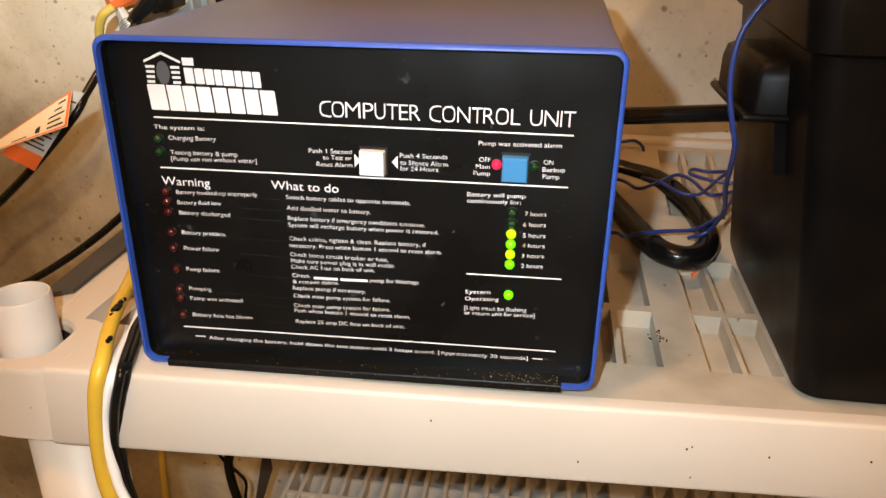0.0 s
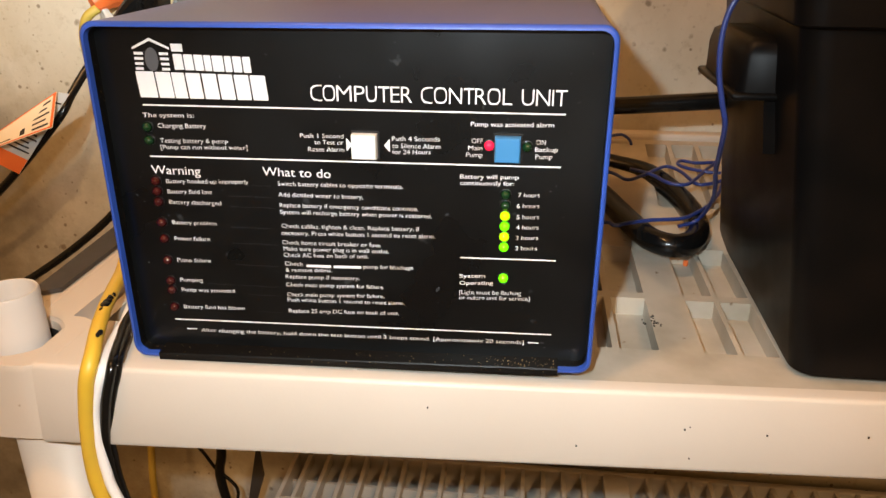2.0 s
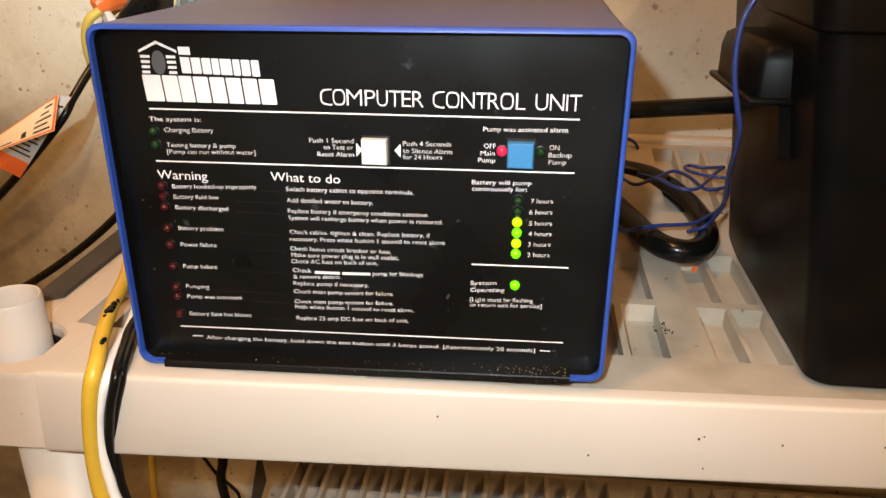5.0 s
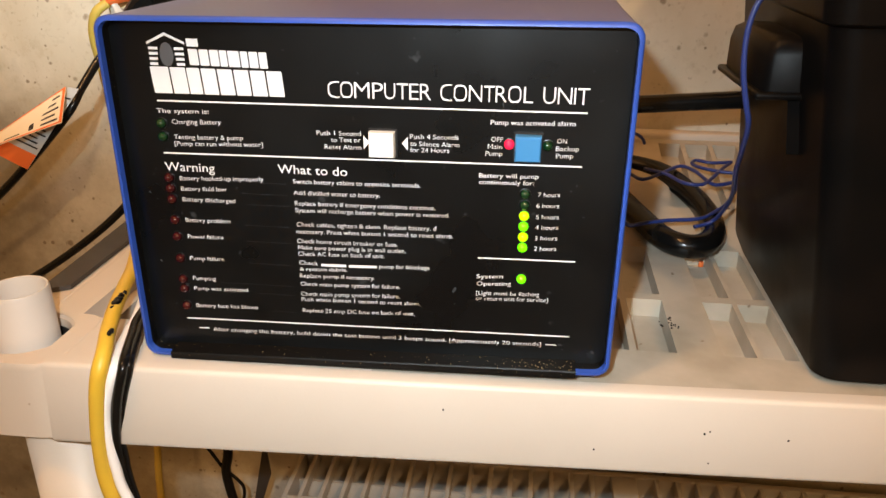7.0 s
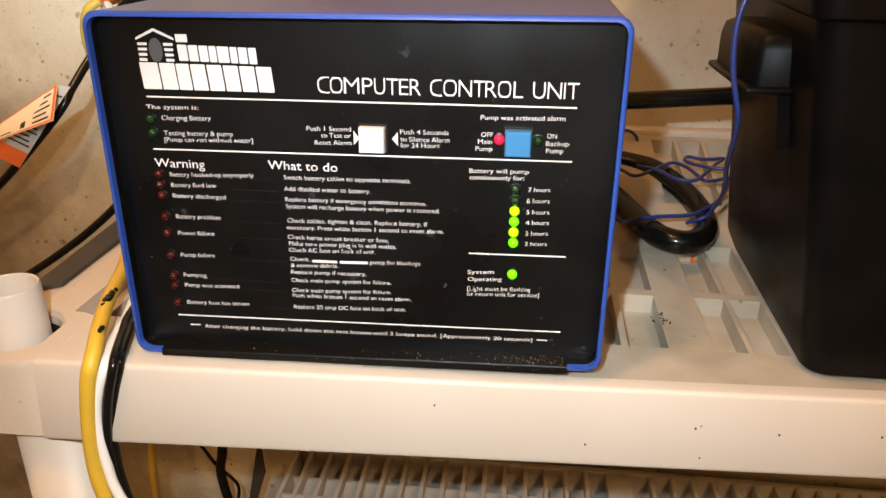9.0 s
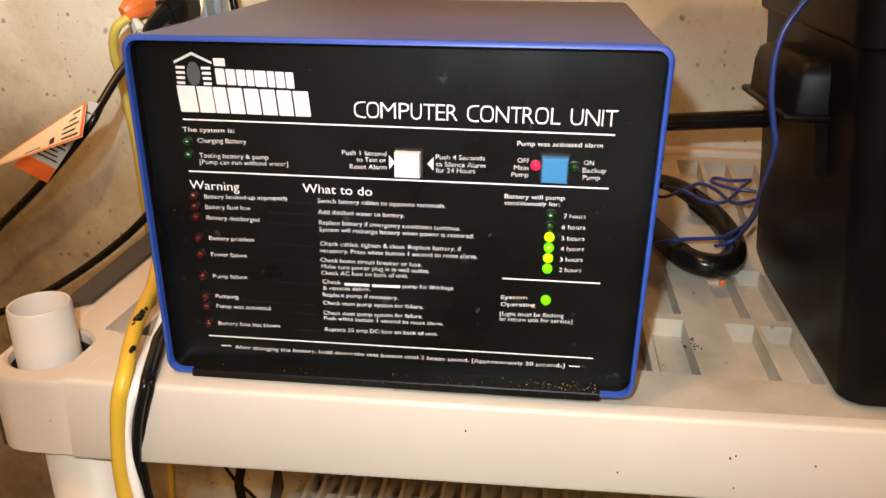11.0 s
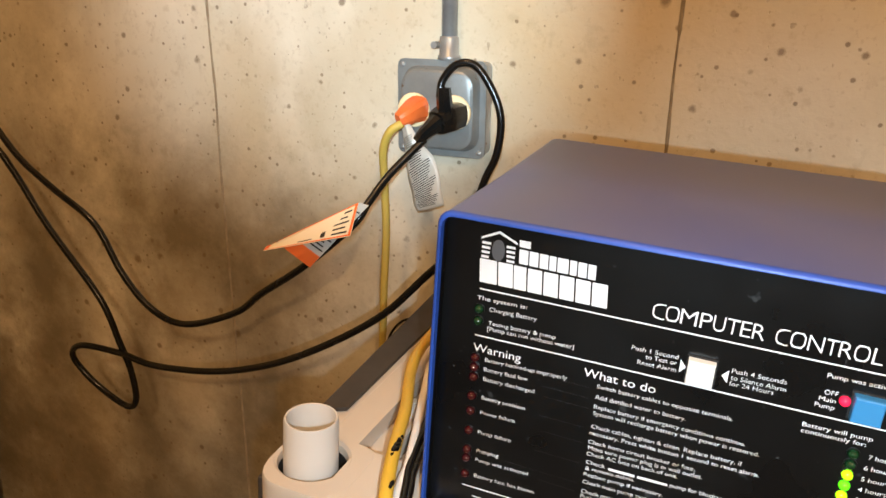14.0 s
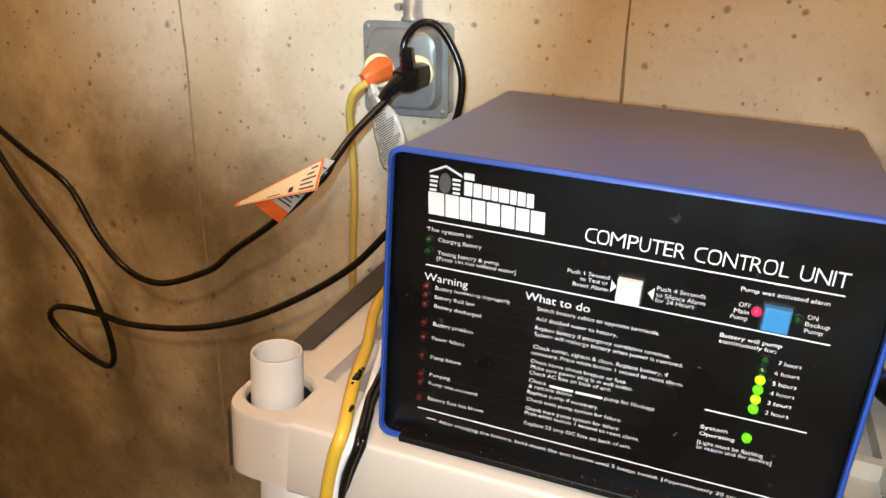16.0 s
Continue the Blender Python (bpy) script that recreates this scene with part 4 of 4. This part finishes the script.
part("jacket", tube([(-0.1960, 0.2300, 0.9190), (-0.1900, 0.1300, 0.9190), (-0.1660, 0.0600, 0.9180), (-0.1585, 0.0350, 0.9175), (-0.1510, 0.0110, 0.9165), (-0.1435, -0.0108, 0.9140), (-0.1385, -0.0240, 0.9110), (-0.1378, -0.0315, 0.9050), (-0.1402, -0.0330, 0.8950), (-0.1434, -0.0330, 0.8774), (-0.1456, -0.0330, 0.8590), (-0.1463, -0.0330, 0.8400), (-0.1448, -0.0330, 0.8240), (-0.1385, -0.0330, 0.7980), (-0.1181, -0.0300, 0.7436), (-0.0999, 0.0000, 0.5959)], 0.0042), YELLOW, yel, smooth=True)
for x, y, z, s in ((-0.1520, 0.0165, 0.9195, 0.0027), (-0.1508, 0.0128, 0.9195, 0.0026), (-0.1528, 0.0205, 0.9195, 0.0022), (-0.1496, 0.0070, 0.9190, 0.0015), (-0.1452, -0.0030, 0.9165, 0.0014), (-0.1392, -0.0138, 0.9170, 0.0012), (-0.1523, 0.0255, 0.9195, 0.0010), (-0.1390, -0.0163, 0.9170, 0.0010)):
    scuff = bmesh.new()
    bmesh.ops.create_icosphere(scuff, subdivisions=2, radius=1.0)
    for v in scuff.verts:
        f = 1 + 0.35 * noise.noise(v.co * 2 + Vector((x * 900, y * 700, 0)))
        v.co = Vector((x + v.co.x * s * f * 1.0, y + v.co.y * s * f * 1.7, z + v.co.z * 0.0018 * f))
    part("scuff", scuff, CORD, yel, "black tar scuff", smooth=True)
wht = thing("white_power_cord", "white cord draped over the shelf edge", "cord")
part("jacket", tube([(-0.1800, 0.1321, 0.9110), (-0.1475, 0.0290, 0.9060), (-0.1420, 0.0060, 0.9055), (-0.1362, -0.0169, 0.9050), (-0.1330, -0.0280, 0.9015), (-0.1372, -0.0300, 0.8890), (-0.1402, -0.0308, 0.8766), (-0.1412, -0.0310, 0.8590), (-0.1400, -0.0312, 0.8400), (-0.1375, -0.0315, 0.8240), (-0.1250, -0.0320, 0.7900), (-0.1078, -0.0300, 0.7345), (-0.0896, 0.0000, 0.5967)], 0.0029), WHITE_CORD, wht, smooth=True)
blk = thing("draped_cord", "black cord pair draped over the shelf edge", "cord")
part("jacket", tube([(-0.1660, 0.1323, 0.9060), (-0.1455, 0.0270, 0.9060), (-0.1370, 0.0000, 0.9060), (-0.1300, -0.0200, 0.9055), (-0.1285, -0.0275, 0.9010), (-0.1325, -0.0290, 0.8870), (-0.1352, -0.0290, 0.8760), (-0.1380, -0.0290, 0.8610), (-0.1392, -0.0285, 0.8460), (-0.1370, -0.0250, 0.8000), (-0.1207, 0.0000, 0.5943)], 0.0028), CORD, blk, smooth=True)
part("jacket", tube([(-0.1600, 0.1326, 0.9055), (-0.1415, 0.0270, 0.9055), (-0.1338, 0.0000, 0.9055), (-0.1275, -0.0200, 0.9040), (-0.1272, -0.0235, 0.8990), (-0.1310, -0.0248, 0.8870), (-0.1340, -0.0248, 0.8760), (-0.1370, -0.0248, 0.8610), (-0.1384, -0.0245, 0.8460), (-0.1360, -0.0220, 0.8000), (-0.1206, 0.0000, 0.6141)], 0.0024), CORD, blk, smooth=True)

# ---- below the shelf ----
low = thing("low_black_cord", "black cords hanging behind the shelf", "cord")
part("jacket", tube([(-0.2190, 0.2900, 0.8819), (-0.2240, 0.2800, 0.6443), (-0.2250, 0.2800, 0.6018), (-0.2298, 0.2800, 0.5772), (-0.2285, 0.2800, 0.5542), (-0.2230, 0.2800, 0.5216), (-0.2080, 0.2800, 0.4393)], 0.0052), CORD, low, "thick black cord", smooth=True)
part("jacket", tube([(-0.2613, 0.2800, 0.6223), (-0.2460, 0.2800, 0.6012), (-0.2338, 0.2800, 0.5806), (-0.2183, 0.2800, 0.5646), (-0.2120, 0.2800, 0.5521), (-0.2151, 0.2800, 0.5225), (-0.2140, 0.2800, 0.4502)], 0.0018), CORD, low, "thin black cord", smooth=True)
strap = thing("dark_strap", "dark flat strip leaning behind the shelf", "strip")
part("strap_body", loft([[(-0.1835, 0.2800, 0.6229), (-0.1805, 0.2800, 0.5747), (-0.1805, 0.2830, 0.5747), (-0.1835, 0.2830, 0.6229)], [(-0.2045, 0.2800, 0.5237), (-0.1990, 0.2800, 0.5180), (-0.1990, 0.2830, 0.5180), (-0.2045, 0.2830, 0.5237)], [(-0.2300, 0.2800, 0.5020), (-0.2150, 0.2800, 0.4900), (-0.2150, 0.2830, 0.4900), (-0.2300, 0.2830, 0.5020)]]), GREY_STRIP, strap)


# ---- tags ----
def card(name, corners, mat, parent, thick=0.0004):
    c = [Vector(p) for p in corners]
    n = (c[1] - c[0]).cross(c[2] - c[0]).normalized() * thick
    return part(name, loft([c, [p + n for p in c]]), mat, parent)


def on_card(corners, u, v, lift=0.0008):
    a, b, c, d = [Vector(p) for p in corners]
    n = (b - a).cross(d - a).normalized()
    if n.y > 0:
        n = -n
    return a + (b - a) * u + (d - a) * v + (a - b + c - d) * u * v + n * lift


def bars(corners, rows, mat, parent, u0=0.06, u1=0.94):
    bm = bmesh.new()
    for v, h, a, b in rows:
        bm.faces.new([bm.verts.new(on_card(corners, u, w)) for u, w in ((a, v), (b, v), (b, v + h), (a, v + h))])
    part("print_bar", bm, mat, parent)


tag = thing("warning_tag", "folded cream and orange warning tag on the power cord", "tag")
A = [(-0.3743, 0.1960, 0.9435), (-0.2862, 0.1960, 0.9744), (-0.2888, 0.2140, 0.9985), (-0.3747, 0.2010, 0.9455)]
card("upper_leaf", A, TAG_PAPER, tag)
B = [(-0.3659, 0.2160, 0.9422), (-0.3382, 0.2160, 0.9284), (-0.2822, 0.2200, 0.9963), (-0.2912, 0.2200, 0.9973)]
card("lower_leaf", B, TAG_SILVER, tag)
bars(A, [(0.0, 0.05, 0.0, 1.0), (0.95, 0.05, 0.0, 1.0), (0.0, 1.0, 0.972, 1.0), (0.0, 1.0, 0.0, 0.06)], TAG_ORANGE, tag)
bars(A, [(0.16 + 0.19 * k, 0.09, 0.12 + 0.03 * (k % 3), 0.36) for k in range(4)] + [(0.12 + 0.12 * k, 0.055, 0.40 + 0.02 * (k % 2), 0.56 - 0.03 * (k % 3)) for k in range(7)] + [(0.12, 0.50, 0.655, 0.705)] + [(0.12 + 0.17 * k, 0.06, 0.78, 0.95 - 0.03 * (k % 2)) for k in range(5)], TAG_INK, tag)
bars(B, [(0.0, 0.18, 0.0, 1.0)], TAG_ORANGE, tag)
bars(B, [(0.07, 0.04, 0.25, 0.62), (0.04, 0.07, 0.80, 0.92)], TAG_INK, tag)
bars(B, [(0.24 + 0.052 * k, 0.02, 0.08, 0.92 - 0.1 * (k % 3)) for k in range(13)], TAG_INK, tag)

film = thing("film_tag", "curled milky label wrapped on the yellow cord", "tag")
EDGES = [((-0.2933, 0.3040, 1.0553), (-0.2877, 0.3020, 1.0578)), ((-0.2920, 0.3040, 1.0431), (-0.2820, 0.3020, 1.0501)), ((-0.2894, 0.3040, 1.0277), (-0.2731, 0.3020, 1.0384)), ((-0.2859, 0.3040, 1.0088), (-0.2602, 0.3020, 1.0284)), ((-0.2813, 0.3040, 0.9916), (-0.2527, 0.3020, 1.0133)), ((-0.2775, 0.3040, 0.9792), (-0.2486, 0.3020, 0.9958)), ((-0.2728, 0.3040, 0.9714), (-0.2452, 0.3020, 0.9824))]
left_edge, right_edge = smooth_line([e[0] for e in EDGES], 4), smooth_line([e[1] for e in EDGES], 4)


def film_at(k, u, lift=0.0):
    """A point on the crumpled film; u runs across it."""
    p = left_edge[k].lerp(right_edge[k], u)
    p.y += -0.004 * math.sin(math.pi * u) + 0.0022 * noise.noise((u * 3.1, k * 0.23, 1.7)) - lift
    return p


front = [[film_at(k, u / 8) for u in range(9)] for k in range(len(left_edge))]
part("film", loft([r + [p + Vector((0, 0.0004, 0)) for p in reversed(r)] for r in front]), TAG_CLEAR, film, smooth=True)
bm = bmesh.new()
for k in range(5, len(left_edge) - 2):
    for half in (0.0, 0.5):
        a, b = 0.10 + 0.04 * (k % 3), 0.90 - 0.07 * (k % 4)
        us = [a + (b - a) * q / 5 for q in range(6)]
        low_row = [bm.verts.new(film_at(k, u, 0.0006).lerp(film_at(k + 1, u, 0.0006), half)) for u in us]
        top_row = [bm.verts.new(film_at(k, u, 0.0006).lerp(film_at(k + 1, u, 0.0006), half + 0.2)) for u in us]
        for q in range(5):
            bm.faces.new((low_row[q], low_row[q + 1], top_row[q + 1], top_row[q]))
part("print_bar", bm, TAG_INK, film)

# ---- standing by the wall ----
pipe = thing("white_pipe", "white plastic pipe standing against the concrete wall", "pipe")
part("pipe_body", lathe([(0.030, 0.0), (0.030, 0.62), (0.027, 0.622), (0.027, 0.40)], (-1.015, 0.305, 0.0)), POST, pipe, smooth=True)
# added near-black slab that makes the dark band beside the pipe
board = thing("dark_band", "narrow dark band behind the white pipe", "board")
part("band_body", box(-1.100, -1.040, 0.342, 0.363, 0.0, 0.66, 0.002), DARK, board)

# ---- small marks on the shelf ----
chip = thing("red_chip", "small red chip lying in a shelf slot", "debris")
part("chip", box(0.2028, 0.2062, 0.1725, 0.1752, deck(0.2, 0.174) - 0.0119, deck(0.2, 0.174) - 0.0075, 0.0008), TAG_ORANGE, chip)
bm = bmesh.new()
for k in range(15):
    a, b = random.gauss(0, 0.0036), random.gauss(0, 0.0030)
    r = random.uniform(0.0002, 0.0006)
    box(0.1664 + a - r, 0.1664 + a + r, 0.0662 + b - r, 0.0662 + b + r * 1.4, deck(0.17, 0.066) + 0.0001, deck(0.17, 0.066) + 0.0006, bm=bm)
tagged(link("grit", bm, DARK), "black grit crumbs on the shelf", "debris", kind="stuff")
# rusty crumbs along the base lip of the control box, thicker towards one end
GRIT = material("tan_grit", (0.20, 0.14, 0.06), 0.7, second=(0.40, 0.32, 0.18), scale=900, mix=0.8)
bm = bmesh.new()
for k in range(80):
    x = min(0.104, random.uniform(-0.10, 0.104) if k % 3 == 0 else random.gauss(0.082, 0.014))
    y, r = random.uniform(-0.0095, -0.0005), random.uniform(0.00008, 0.00026)
    z = UZ0 + 0.0036 + x * 0.0255
    box(x - r, x + r, y - r, y + r * 1.3, z - 0.0002, z + r * 1.4, bm=bm)
tagged(link("lip_grit", bm, GRIT), "tan rust crumbs on the base lip of the control box", "debris", kind="stuff")
# pale smudges and dust on the black panel
DUST = material("grey_dust", (0.030, 0.032, 0.034), 0.8, second=(0.012, 0.012, 0.013), scale=500, mix=0.9)
bm = bmesh.new()
for k in range(70):
    x, z = random.uniform(-0.115, 0.115), random.uniform(0.915, 1.070)
    r = random.choice((0.0002, 0.0003, 0.0004, 0.0006, 0.0009 if x > 0 else 0.0004))
    way, turn = random.uniform(1.0, 2.4), random.uniform(0, 3.1)
    ring = []
    for q in range(9):
        a = q * math.tau / 9
        w = r * random.uniform(0.55, 1.2)
        p, v = w * way * math.cos(a), w * math.sin(a)
        ring.append(bm.verts.new((x + p * math.cos(turn) - v * math.sin(turn), -0.00022, z + p * math.sin(turn) + v * math.cos(turn))))
    bm.faces.new(ring)
tagged(link("panel_dust", bm, DUST), "pale dust specks on the black front panel", "dust", kind="stuff")
# dark nicks on the front rim of the shelf
bm = bmesh.new()
for x, dz, r in ((0.1720, -0.0170, 0.00045), (0.1745, -0.0155, 0.0003), (0.2130, -0.0180, 0.0004), (0.118, -0.030, 0.0004), (0.176, -0.034, 0.0003), (0.04, -0.012, 0.0004), (0.262, -0.016, 0.0004)):
    y = -0.0212 - 0.0023 * (-dz - 0.006) / 0.036 + 0.03 * x
    box(x - r, x + r, y - 0.0003, y + 0.0002, 0.900 + dz - r, 0.900 + dz + r * 1.3, bm=bm)
tagged(link("rim_marks", bm, DARK), "dark nicks on the front rim of the shelf", "mark", kind="stuff")
